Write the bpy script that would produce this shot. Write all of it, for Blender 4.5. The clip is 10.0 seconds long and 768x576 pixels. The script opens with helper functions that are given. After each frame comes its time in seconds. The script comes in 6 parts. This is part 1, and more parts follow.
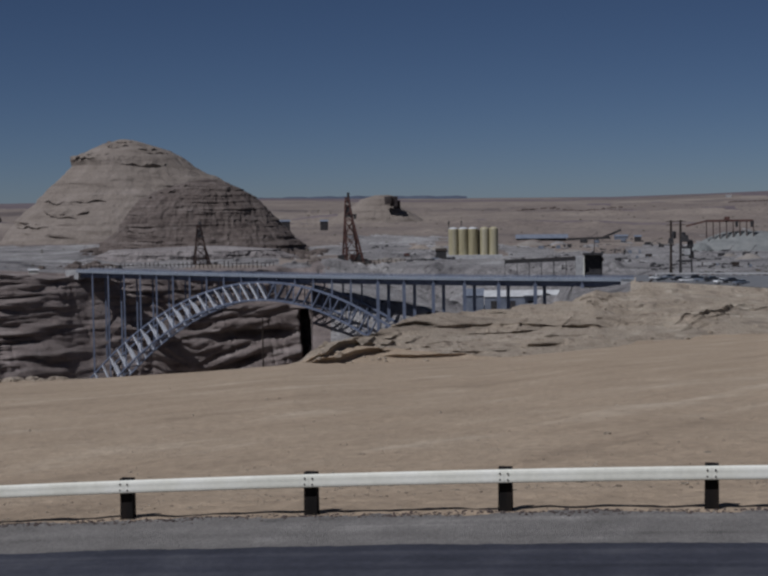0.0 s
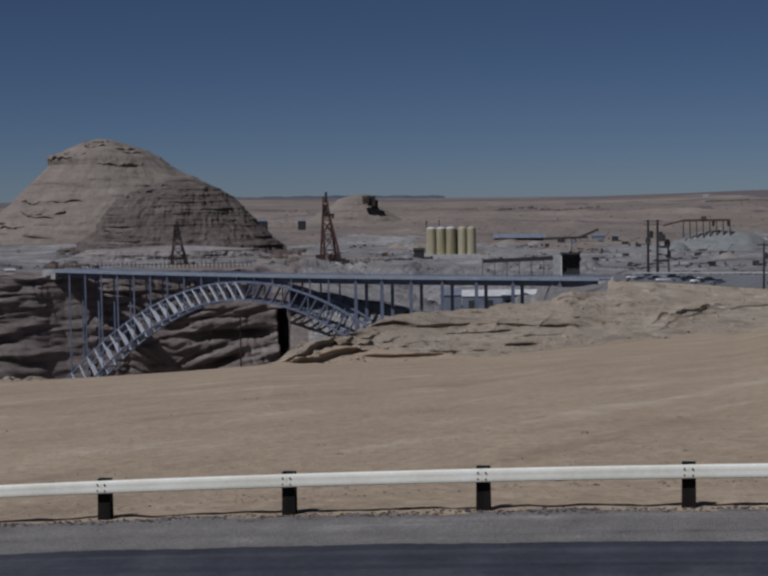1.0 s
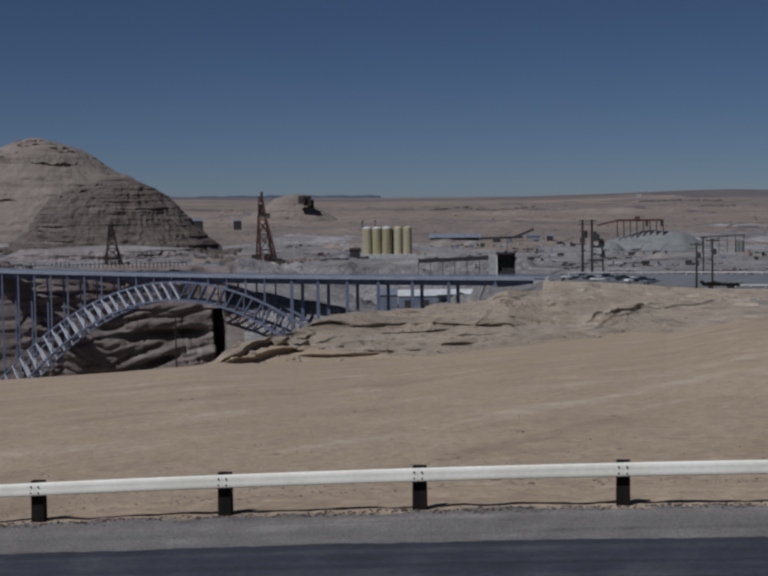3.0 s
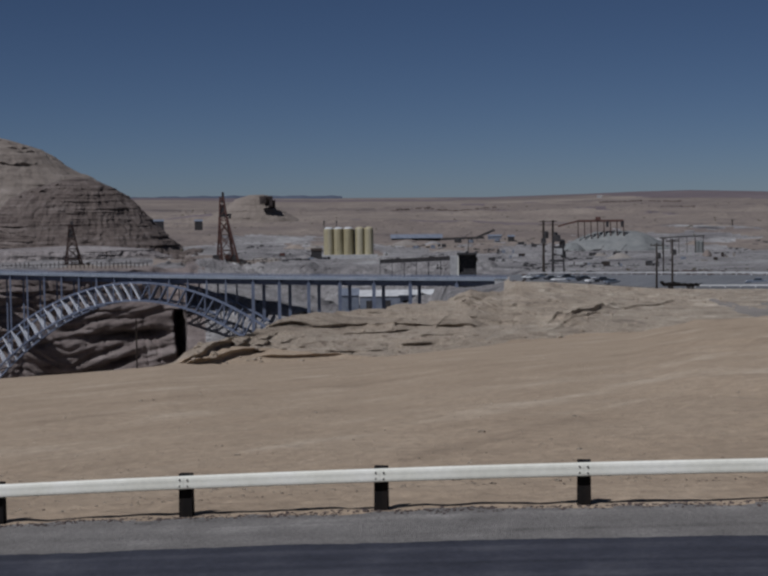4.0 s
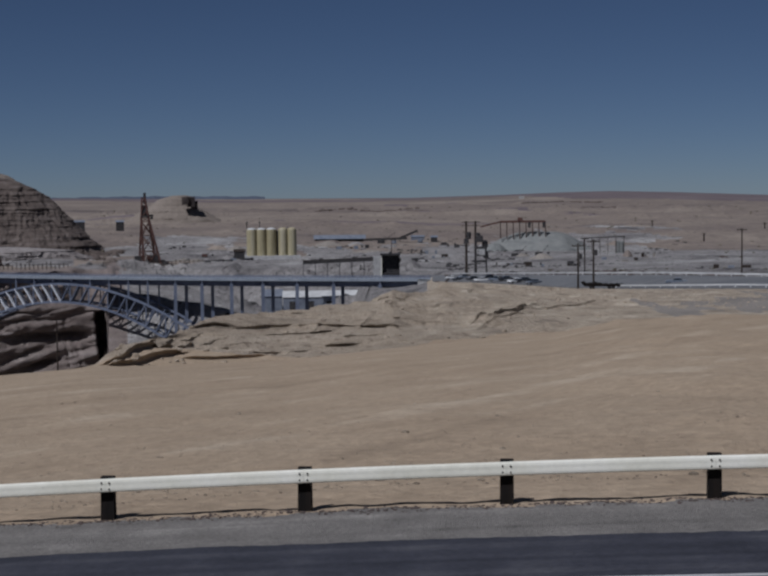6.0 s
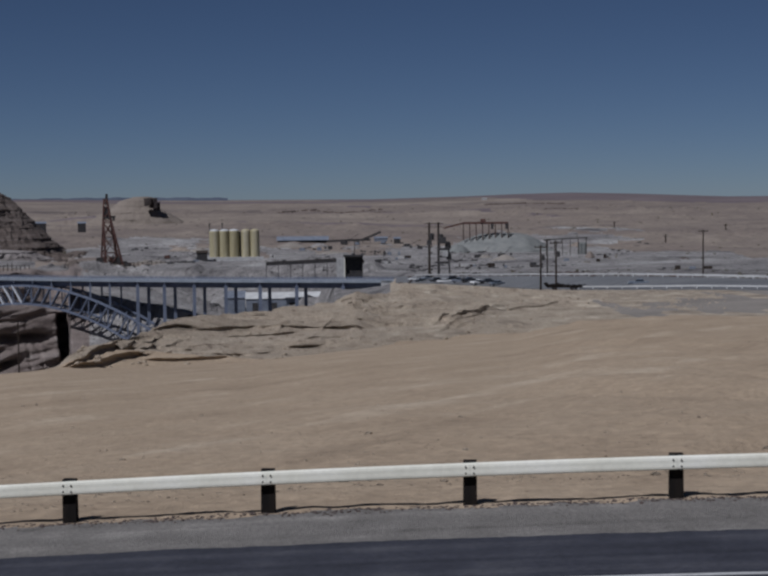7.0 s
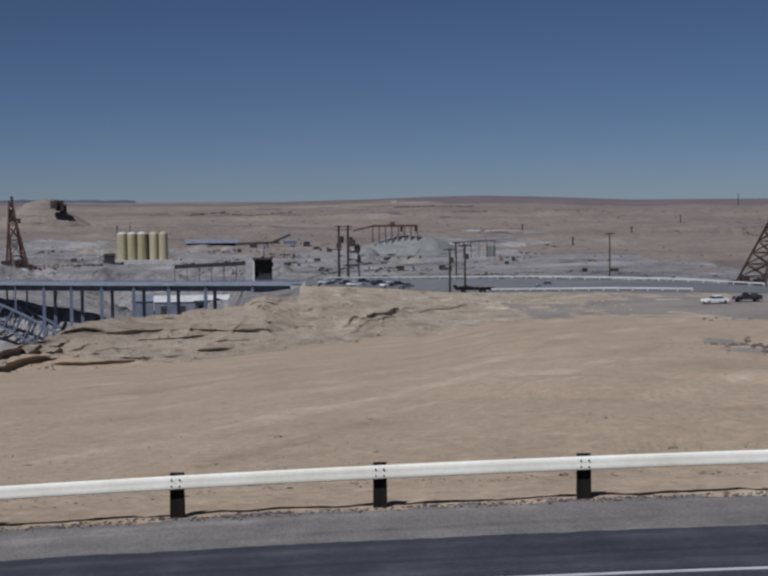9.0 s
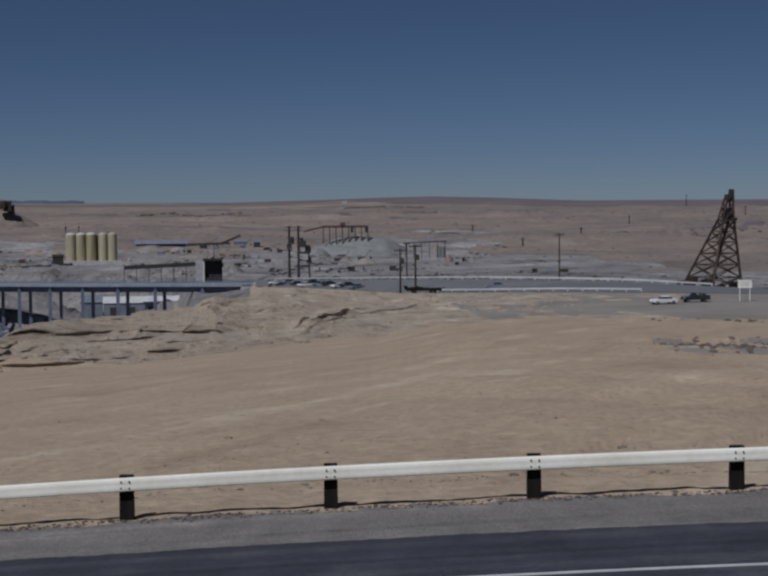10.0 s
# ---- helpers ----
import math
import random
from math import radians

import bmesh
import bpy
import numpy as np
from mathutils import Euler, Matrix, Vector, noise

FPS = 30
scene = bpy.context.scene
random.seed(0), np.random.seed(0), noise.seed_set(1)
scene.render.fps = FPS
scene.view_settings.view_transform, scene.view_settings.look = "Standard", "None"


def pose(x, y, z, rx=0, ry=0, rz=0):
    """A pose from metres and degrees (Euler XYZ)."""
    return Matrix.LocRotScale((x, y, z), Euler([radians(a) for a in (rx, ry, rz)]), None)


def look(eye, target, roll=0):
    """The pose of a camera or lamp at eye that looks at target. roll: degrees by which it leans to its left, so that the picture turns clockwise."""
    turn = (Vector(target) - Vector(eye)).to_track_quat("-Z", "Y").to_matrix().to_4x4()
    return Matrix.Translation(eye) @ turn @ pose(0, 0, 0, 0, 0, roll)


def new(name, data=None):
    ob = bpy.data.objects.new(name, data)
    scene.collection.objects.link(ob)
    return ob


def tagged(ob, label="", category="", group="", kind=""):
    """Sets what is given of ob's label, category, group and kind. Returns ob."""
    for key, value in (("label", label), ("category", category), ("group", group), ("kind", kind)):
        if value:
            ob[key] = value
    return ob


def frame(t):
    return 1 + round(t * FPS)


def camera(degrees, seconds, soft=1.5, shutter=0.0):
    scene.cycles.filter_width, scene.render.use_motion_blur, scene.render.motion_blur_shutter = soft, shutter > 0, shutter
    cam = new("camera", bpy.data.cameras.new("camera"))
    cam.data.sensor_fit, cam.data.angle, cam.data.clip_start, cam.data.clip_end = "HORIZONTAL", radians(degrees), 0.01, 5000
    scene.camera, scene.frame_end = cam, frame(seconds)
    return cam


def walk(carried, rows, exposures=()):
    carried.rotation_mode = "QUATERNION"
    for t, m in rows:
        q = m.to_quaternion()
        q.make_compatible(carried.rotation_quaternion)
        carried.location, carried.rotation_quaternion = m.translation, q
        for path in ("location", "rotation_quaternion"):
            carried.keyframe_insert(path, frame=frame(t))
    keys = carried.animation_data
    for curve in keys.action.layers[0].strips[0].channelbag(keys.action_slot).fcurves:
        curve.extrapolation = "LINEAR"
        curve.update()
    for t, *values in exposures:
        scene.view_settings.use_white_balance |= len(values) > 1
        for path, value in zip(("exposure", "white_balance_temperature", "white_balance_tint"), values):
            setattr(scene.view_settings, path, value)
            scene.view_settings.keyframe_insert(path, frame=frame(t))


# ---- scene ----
# A tripod pan from a cut bank over the highway: seconds, turn to the right, tilt, roll in degrees.
EYE = 60.0
cam = camera(28.71, 10.0, soft=2.6)
PAN = [
    (0.0, 0.000, -3.438, -0.770),
    (0.5, 0.382, -3.449, -0.775),
    (1.0, 0.846, -3.464, -0.774),
    (1.5, 1.372, -3.474, -0.749),
    (2.0, 1.958, -3.486, -0.727),
    (2.5, 2.600, -3.498, -0.737),
    (4.0, 4.762, -3.501, -0.649),
    (4.5, 5.513, -3.507, -0.646),
    (5.0, 6.262, -3.510, -0.602),
    (5.5, 6.991, -3.513, -0.606),
    (7.0, 9.105, -3.467, -0.577),
    (7.5, 9.863, -3.448, -0.565),
    (8.0, 10.702, -3.427, -0.551),
    (8.5, 11.607, -3.403, -0.491),
    (9.0, 12.562, -3.392, -0.504),
    (9.5, 13.531, -3.378, -0.458),
    (10.0, 14.453, -3.379, -0.454),
]
# The film's exposure wavers a little: seconds, stops.
EXPOSE = [(0.0, -0.13), (0.5, -0.16), (1.0, -0.16), (1.5, -0.25), (2.0, -0.18), (2.5, -0.11), (4.0, -0.12), (4.5, -0.12), (5.0, 0.02), (5.5, -0.13), (7.0, -0.11), (7.5, 0.0), (8.0, 0.31), (8.5, -0.05), (9.0, 0.25), (9.5, 0.0), (10.0, -0.15)]
walk(cam, [(t, pose(0, 0, EYE, 90 + tilt, 0, -turn) @ pose(0, 0, 0, 0, 0, roll)) for t, turn, tilt, roll in PAN], [(t, s, 5560, 15) for t, s in EXPOSE])

# ---- world, sun ----
SUN_AZ, SUN_EL = -130.0, 53.0
world = bpy.data.worlds.new("desert_sky")
scene.world = world
world.use_nodes = True
wn = world.node_tree.nodes
wn.clear()
sky = wn.new("ShaderNodeTexSky")
sky.sky_type = "NISHITA"
sky.sun_disc = False
sky.sun_elevation = radians(SUN_EL)
sky.sun_rotation = radians(SUN_AZ)
sky.altitude = 4500
sky.air_density = 0.8
sky.dust_density = 3.0
sky.ozone_density = 1.3
bg = wn.new("ShaderNodeBackground")
bg.inputs["Strength"].default_value = 0.0250
wout = wn.new("ShaderNodeOutputWorld")
world.node_tree.links.new(sky.outputs[0], bg.inputs[0])
world.node_tree.links.new(bg.outputs[0], wout.inputs[0])

sun = new("sun", bpy.data.lights.new("sun", "SUN"))
sun.data.energy = 3.25
sun.data.angle = radians(0.53)
sun.data.color = (1.0, 0.95, 0.87)
_sv = Vector((math.sin(radians(SUN_AZ)) * math.cos(radians(SUN_EL)), math.cos(radians(SUN_AZ)) * math.cos(radians(SUN_EL)), math.sin(radians(SUN_EL))))
sun.matrix_world = look(_sv * 100 + Vector((0, 0, EYE)), (0, 0, EYE))

# ---- materials ----
def surface(name, stops, size, rough=0.9, bump=0.3, detail=8.0, stretch=(1, 1, 1), fleck=None, strata=None, metallic=0.0, grain=0.15, streak=None, spread=0.17):
    """A procedural surface: a colour ramp over noise of that size in metres, fine grain, optional flecks, strata by height and long streaks."""
    m = bpy.data.materials.new(name)
    m.use_nodes = True
    nt = m.node_tree
    n, lk = nt.nodes, nt.links
    b = n["Principled BSDF"]
    b.inputs["Roughness"].default_value = rough
    b.inputs["Metallic"].default_value = metallic
    b.inputs["Specular IOR Level"].default_value = 0.25
    geo = n.new("ShaderNodeNewGeometry")
    mp = n.new("ShaderNodeMapping")
    mp.inputs["Scale"].default_value = stretch
    lk.new(geo.outputs["Position"], mp.inputs["Vector"])
    big = n.new("ShaderNodeTexNoise")
    big.inputs["Scale"].default_value = 1.0 / size
    big.inputs["Detail"].default_value = detail
    big.inputs["Roughness"].default_value = 0.6
    lk.new(mp.outputs[0], big.inputs["Vector"])
    value = big.outputs["Fac"]
    if strata:
        # Bedding planes: noise that changes fast with height and slowly along the layer.
        sm = n.new("ShaderNodeMapping")
        sm.inputs["Scale"].default_value = (0.012, 0.012, strata)
        sm.inputs["Rotation"].default_value = (0.03, -0.05, 0)
        lk.new(geo.outputs["Position"], sm.inputs["Vector"])
        sn = n.new("ShaderNodeTexNoise")
        sn.inputs["Scale"].default_value = 1.0
        sn.inputs["Detail"].default_value = 5.0
        lk.new(sm.outputs[0], sn.inputs["Vector"])
        mx = n.new("ShaderNodeMix")
        mx.inputs[0].default_value = 0.55
        lk.new(value, mx.inputs[2])
        lk.new(sn.outputs["Fac"], mx.inputs[3])
        value = mx.outputs[0]
    if streak:
        km = n.new("ShaderNodeMapping")
        km.vector_type = "TEXTURE"
        km.inputs["Rotation"].default_value = (0, 0, streak[2])
        km.inputs["Scale"].default_value = (streak[0], streak[1], 50)
        lk.new(geo.outputs["Position"], km.inputs["Vector"])
        kn = n.new("ShaderNodeTexNoise")
        kn.inputs["Scale"].default_value = 1.0
        kn.inputs["Detail"].default_value = 4.0
        lk.new(km.outputs[0], kn.inputs["Vector"])
        mx2 = n.new("ShaderNodeMix")
        mx2.inputs[0].default_value = 0.5
        lk.new(value, mx2.inputs[2])
        lk.new(kn.outputs["Fac"], mx2.inputs[3])
        value = mx2.outputs[0]
    ramp = n.new("ShaderNodeValToRGB")
    el = ramp.color_ramp.elements
    lo, hi = 0.5 - spread, 0.5 + spread
    el[0].position, el[0].color = lo, (*stops[0], 1)
    el[1].position, el[1].color = hi, (*stops[-1], 1)
    for i, c in enumerate(stops[1:-1], 1):
        e = el.new(lo + (hi - lo) * i / (len(stops) - 1))
        e.color = (*c, 1)
    lk.new(value, ramp.inputs[0])
    colour = ramp.outputs[0]
    fine = n.new("ShaderNodeTexNoise")
    fine.inputs["Scale"].default_value = 14.0 / size
    fine.inputs["Detail"].default_value = 6.0
    fine.inputs["Roughness"].default_value = 0.7
    lk.new(mp.outputs[0], fine.inputs["Vector"])
    gr = n.new("ShaderNodeMapRange")
    gr.inputs[1].default_value, gr.inputs[2].default_value = 0.3, 0.7
    gr.inputs[3].default_value, gr.inputs[4].default_value = 1 - grain, 1 + grain
    lk.new(fine.outputs["Fac"], gr.inputs[0])
    mul = n.new("ShaderNodeMix")
    mul.data_type, mul.blend_type = "RGBA", "MULTIPLY"
    mul.inputs[0].default_value = 1.0
    lk.new(colour, mul.inputs[6])
    lk.new(gr.outputs[0], mul.inputs[7])
    colour = mul.outputs[2]
    if fleck:
        fc, fs, ft = fleck
        vn = n.new("ShaderNodeTexNoise")
        vn.inputs["Scale"].default_value = 1.0 / fs
        vn.inputs["Detail"].default_value = 2.0
        lk.new(geo.outputs["Position"], vn.inputs["Vector"])
        st = n.new("ShaderNodeMapRange")
        st.inputs[1].default_value, st.inputs[2].default_value = ft, ft + 0.05
        lk.new(vn.outputs["Fac"], st.inputs[0])
        fm = n.new("ShaderNodeMix")
        fm.data_type = "RGBA"
        lk.new(st.outputs[0], fm.inputs[0])
        lk.new(colour, fm.inputs[6])
        fm.inputs[7].default_value = (*fc, 1)
        colour = fm.outputs[2]
    lk.new(colour, b.inputs["Base Color"])
    if bump:
        bp = n.new("ShaderNodeBump")
        bp.inputs["Strength"].default_value = bump
        bp.inputs["Distance"].default_value = size * 0.12
        ad = n.new("ShaderNodeMath")
        ad.operation = "ADD"
        lk.new(value, ad.inputs[0])
        lk.new(fine.outputs["Fac"], ad.inputs[1])
        lk.new(ad.outputs[0], bp.inputs["Height"])
        lk.new(bp.outputs[0], b.inputs["Normal"])
    return m


def glassy(name, colour, rough=0.08):
    m = bpy.data.materials.new(name)
    m.use_nodes = True
    b = m.node_tree.nodes["Principled BSDF"]
    b.inputs["Base Color"].default_value = (*colour, 1)
    b.inputs["Roughness"].default_value = rough
    return m


M_SAND = surface("sand_fill", [(0.2808, 0.2153, 0.1455), (0.351, 0.2697, 0.1824), (0.3791, 0.2949, 0.2018), (0.468, 0.3802, 0.2735)], 7.0, bump=0.35, streak=(48, 3.2, 0.93), fleck=((0.19, 0.135, 0.09), 0.28, 0.70), grain=0.2)
M_LEDGE = surface("buff_sandstone", [(0.203, 0.1639, 0.1197), (0.3915, 0.3198, 0.2343), (0.4398, 0.3643, 0.2721), (0.5606, 0.4797, 0.3683)], 3.6, bump=1.0, strata=1.1, grain=0.42, spread=0.15, fleck=((0.25, 0.196, 0.142), 1.3, 0.62))
M_CLIFF = surface("canyon_sandstone", [(0.0908, 0.0726, 0.0649), (0.2187, 0.1793, 0.1562), (0.2615, 0.2189, 0.1936), (0.3628, 0.3146, 0.2816)], 9.0, bump=1.0, strata=0.3, grain=0.34)
M_PLAIN = surface("desert_plain", [(0.1231, 0.102, 0.0918), (0.195, 0.1601, 0.1346), (0.2266, 0.1877, 0.153), (0.2856, 0.2407, 0.1938)], 110.0, bump=0.35, streak=(1900, 240, 0.03), grain=0.24, fleck=((0.09, 0.073, 0.064), 13.0, 0.68), spread=0.14)
M_WORKS = surface("churned_construction_ground", [(0.109, 0.1028, 0.1006), (0.2563, 0.2396, 0.226), (0.3271, 0.3096, 0.2893), (0.4688, 0.452, 0.4249)], 26.0, bump=0.9, streak=(90, 40, 0.1), grain=0.42, fleck=((0.065, 0.057, 0.053), 5.0, 0.66), spread=0.14)
M_RIDGE = surface("distant_dark_ridge", [(0.06, 0.046, 0.042), (0.095, 0.073, 0.063), (0.14, 0.107, 0.09)], 160.0, bump=0.2, streak=(900, 80, 0.0), grain=0.15)
# Purple-grey of distance haze is mixed into this colour.
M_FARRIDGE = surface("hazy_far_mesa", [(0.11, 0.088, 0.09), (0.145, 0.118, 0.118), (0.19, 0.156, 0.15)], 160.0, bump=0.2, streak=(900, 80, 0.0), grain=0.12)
M_GRAVEL = surface("grey_gravel", [(0.1155, 0.1067, 0.0957), (0.1672, 0.1551, 0.1386), (0.2035, 0.1892, 0.1694), (0.286, 0.2673, 0.2387)], 0.9, bump=0.6, grain=0.34, streak=(14, 0.5, -0.22))
M_LOT = surface("graded_gravel_lot", [(0.185, 0.165, 0.14), (0.235, 0.21, 0.18), (0.285, 0.255, 0.215)], 9.0, bump=0.3, grain=0.2, streak=(40, 10, 0.3))
M_ASPHALT = surface("asphalt", [(0.0286, 0.0297, 0.0374), (0.044, 0.0451, 0.0561), (0.0748, 0.0748, 0.0836)], 1.6, rough=0.8, bump=0.2, grain=0.25, streak=(34, 0.45, -0.22), spread=0.14)
M_FARROAD = surface("worn_asphalt", [(0.105, 0.108, 0.11), (0.135, 0.138, 0.14), (0.17, 0.17, 0.168)], 6.0, bump=0.1, grain=0.15, streak=(60, 3, -0.3))
M_DOME = surface("pale_sandstone_dome", [(0.1474, 0.1205, 0.0972), (0.2169, 0.1822, 0.1474), (0.2412, 0.2038, 0.1674), (0.2907, 0.2481, 0.2082)], 24.0, bump=0.6, strata=0.16, grain=0.22)
M_DOME2 = surface("brown_sandstone_dome", [(0.0498, 0.0377, 0.0325), (0.1146, 0.0905, 0.0754), (0.1388, 0.1124, 0.095), (0.1976, 0.1645, 0.1419)], 6.0, bump=1.0, stretch=(1, 1, 0.4), strata=0.34, grain=0.5, spread=0.13)
M_STEEL = surface("blue_grey_bridge_paint", [(0.114, 0.131, 0.177), (0.141, 0.162, 0.212), (0.170, 0.191, 0.246)], 5.0, rough=0.45, bump=0.05, grain=0.06)
M_DECK = surface("concrete_deck", [(0.19, 0.215, 0.245), (0.23, 0.255, 0.285), (0.27, 0.29, 0.32)], 6.0, bump=0.1, grain=0.1)
M_RUST = surface("red_oxide_steel", [(0.0492, 0.025, 0.02), (0.0861, 0.0429, 0.0336), (0.1312, 0.0686, 0.0528)], 3.0, rough=0.7, bump=0.1, grain=0.2)
M_RUSTDARK = surface("dark_oiled_steel", [(0.0224, 0.0144, 0.012), (0.044, 0.0272, 0.0216), (0.08, 0.048, 0.036)], 3.0, rough=0.7, bump=0.1, grain=0.2)
M_WHITE = surface("weathered_white_paint", [(0.638, 0.621, 0.514), (0.715, 0.699, 0.588), (0.781, 0.764, 0.667)], 1.5, rough=0.75, bump=0.05, grain=0.07)
M_POST = surface("creosoted_timber", [(0.0042, 0.0033, 0.0026), (0.0084, 0.0065, 0.0052), (0.0168, 0.0117, 0.0084)], 0.2, rough=0.9, bump=0.3, stretch=(1, 1, 0.15), grain=0.3)
M_YELLOW = surface("faded_yellow_silo_paint", [(0.2732, 0.2344, 0.1333), (0.356, 0.3143, 0.19), (0.4223, 0.3813, 0.2678)], 5.0, rough=0.6, bump=0.05, stretch=(1, 1, 0.08), grain=0.24, spread=0.12)
M_DARK = surface("dark_machinery", [(0.02, 0.02, 0.022), (0.04, 0.038, 0.038), (0.07, 0.062, 0.055)], 1.0, rough=0.7, bump=0.1)
M_POLE = surface("weathered_pole_timber", [(0.019, 0.015, 0.012), (0.036, 0.027, 0.021), (0.055, 0.043, 0.034)], 0.5, bump=0.2, stretch=(1, 1, 0.1))
M_CONC = surface("grey_concrete", [(0.28, 0.275, 0.265), (0.35, 0.345, 0.33), (0.42, 0.41, 0.39)], 3.0, bump=0.1)
M_ROOF = surface("pale_sheet_roof", [(0.42, 0.42, 0.41), (0.50, 0.50, 0.48), (0.57, 0.57, 0.55)], 6.0, rough=0.5, bump=0.05, grain=0.12)
M_BLUE = surface("blue_grey_sheet_wall", [(0.125, 0.14, 0.17), (0.16, 0.178, 0.21), (0.20, 0.215, 0.245)], 4.0, rough=0.6, bump=0.05)
# Paler copy of the bridge paint with sunlight put into its colour.
M_STEELLIT = surface("sunlit_bridge_paint", [(0.60, 0.62, 0.64), (0.68, 0.70, 0.72), (0.76, 0.77, 0.78)], 3.0, rough=0.4, bump=0.04, grain=0.06)
M_AGG = surface("blue_grey_aggregate", [(0.155, 0.16, 0.15), (0.19, 0.195, 0.182), (0.225, 0.225, 0.208)], 8.0, bump=0.3, grain=0.15)
M_RUBBER = glassy("tyre_rubber", (0.015, 0.015, 0.016), 0.8)
M_GLASS = glassy("dark_window_glass", (0.02, 0.025, 0.03), 0.05)
M_CHROME = surface("dull_chrome", [(0.5, 0.5, 0.5), (0.56, 0.56, 0.56), (0.6, 0.6, 0.6)], 0.5, rough=0.25, bump=0, metallic=1.0)
M_CARWHITE = surface("white_car_paint", [(0.70, 0.70, 0.68), (0.74, 0.74, 0.72), (0.77, 0.77, 0.75)], 1.0, rough=0.3, bump=0)
M_CARDARK = surface("dark_car_paint", [(0.02, 0.022, 0.028), (0.028, 0.03, 0.036), (0.035, 0.037, 0.042)], 1.0, rough=0.3, bump=0)
M_CARBLUE = surface("grey_blue_car_paint", [(0.12, 0.14, 0.17), (0.14, 0.16, 0.19), (0.16, 0.18, 0.21)], 1.0, rough=0.3, bump=0)
M_SHRUB = surface("dry_desert_scrub", [(0.045, 0.04, 0.022), (0.075, 0.065, 0.038), (0.11, 0.095, 0.055)], 0.6, bump=0.2)
M_LINE = surface("road_line_paint", [(0.360, 0.360, 0.348), (0.432, 0.432, 0.422), (0.490, 0.490, 0.481)], 0.4, bump=0.05, grain=0.2)
# The blue of distance haze is put into the hills' colour.
M_HAZERIDGE = surface("haze_blue_hills", [(0.06, 0.07, 0.095), (0.075, 0.087, 0.115), (0.09, 0.105, 0.135)], 200.0, bump=0, grain=0.08)
# The shade on the knob's end face is put into this dark colour.
M_CAPSHADE = surface("shaded_caprock", [(0.025, 0.02, 0.02), (0.045, 0.036, 0.033), (0.075, 0.06, 0.05)], 12.0, bump=0.6)
M_GALV = surface("weathered_rail_paint", [(0.46, 0.46, 0.45), (0.55, 0.55, 0.53), (0.64, 0.635, 0.61)], 4.0, rough=0.6, bump=0.05, grain=0.15)
M_TERRACE = surface("grey_fluted_terrace_rock", [(0.1099, 0.0972, 0.0913), (0.2252, 0.1987, 0.1813), (0.2829, 0.2538, 0.2336), (0.3876, 0.3564, 0.3304)], 5.0, bump=1.0, stretch=(1, 1, 0.3), strata=0.3, grain=0.4)
M_BANK = surface("mixed_bank_soil", [(0.2482, 0.2035, 0.1518), (0.3485, 0.2882, 0.2145), (0.3802, 0.319, 0.2365), (0.4963, 0.4235, 0.3245)], 5.0, bump=0.7, grain=0.3, spread=0.13)

# ---- helpers of this scene ----
def polar(az, d, z=0.0):
    """A place by bearing in degrees (right of ahead), ground distance and height against the eye."""
    return Vector((d * math.sin(radians(az)), d * math.cos(radians(az)), EYE + z))


def by_sight(az, d, el):
    """A place by bearing, ground distance and angle of height."""
    return polar(az, d, d * math.tan(radians(el)))


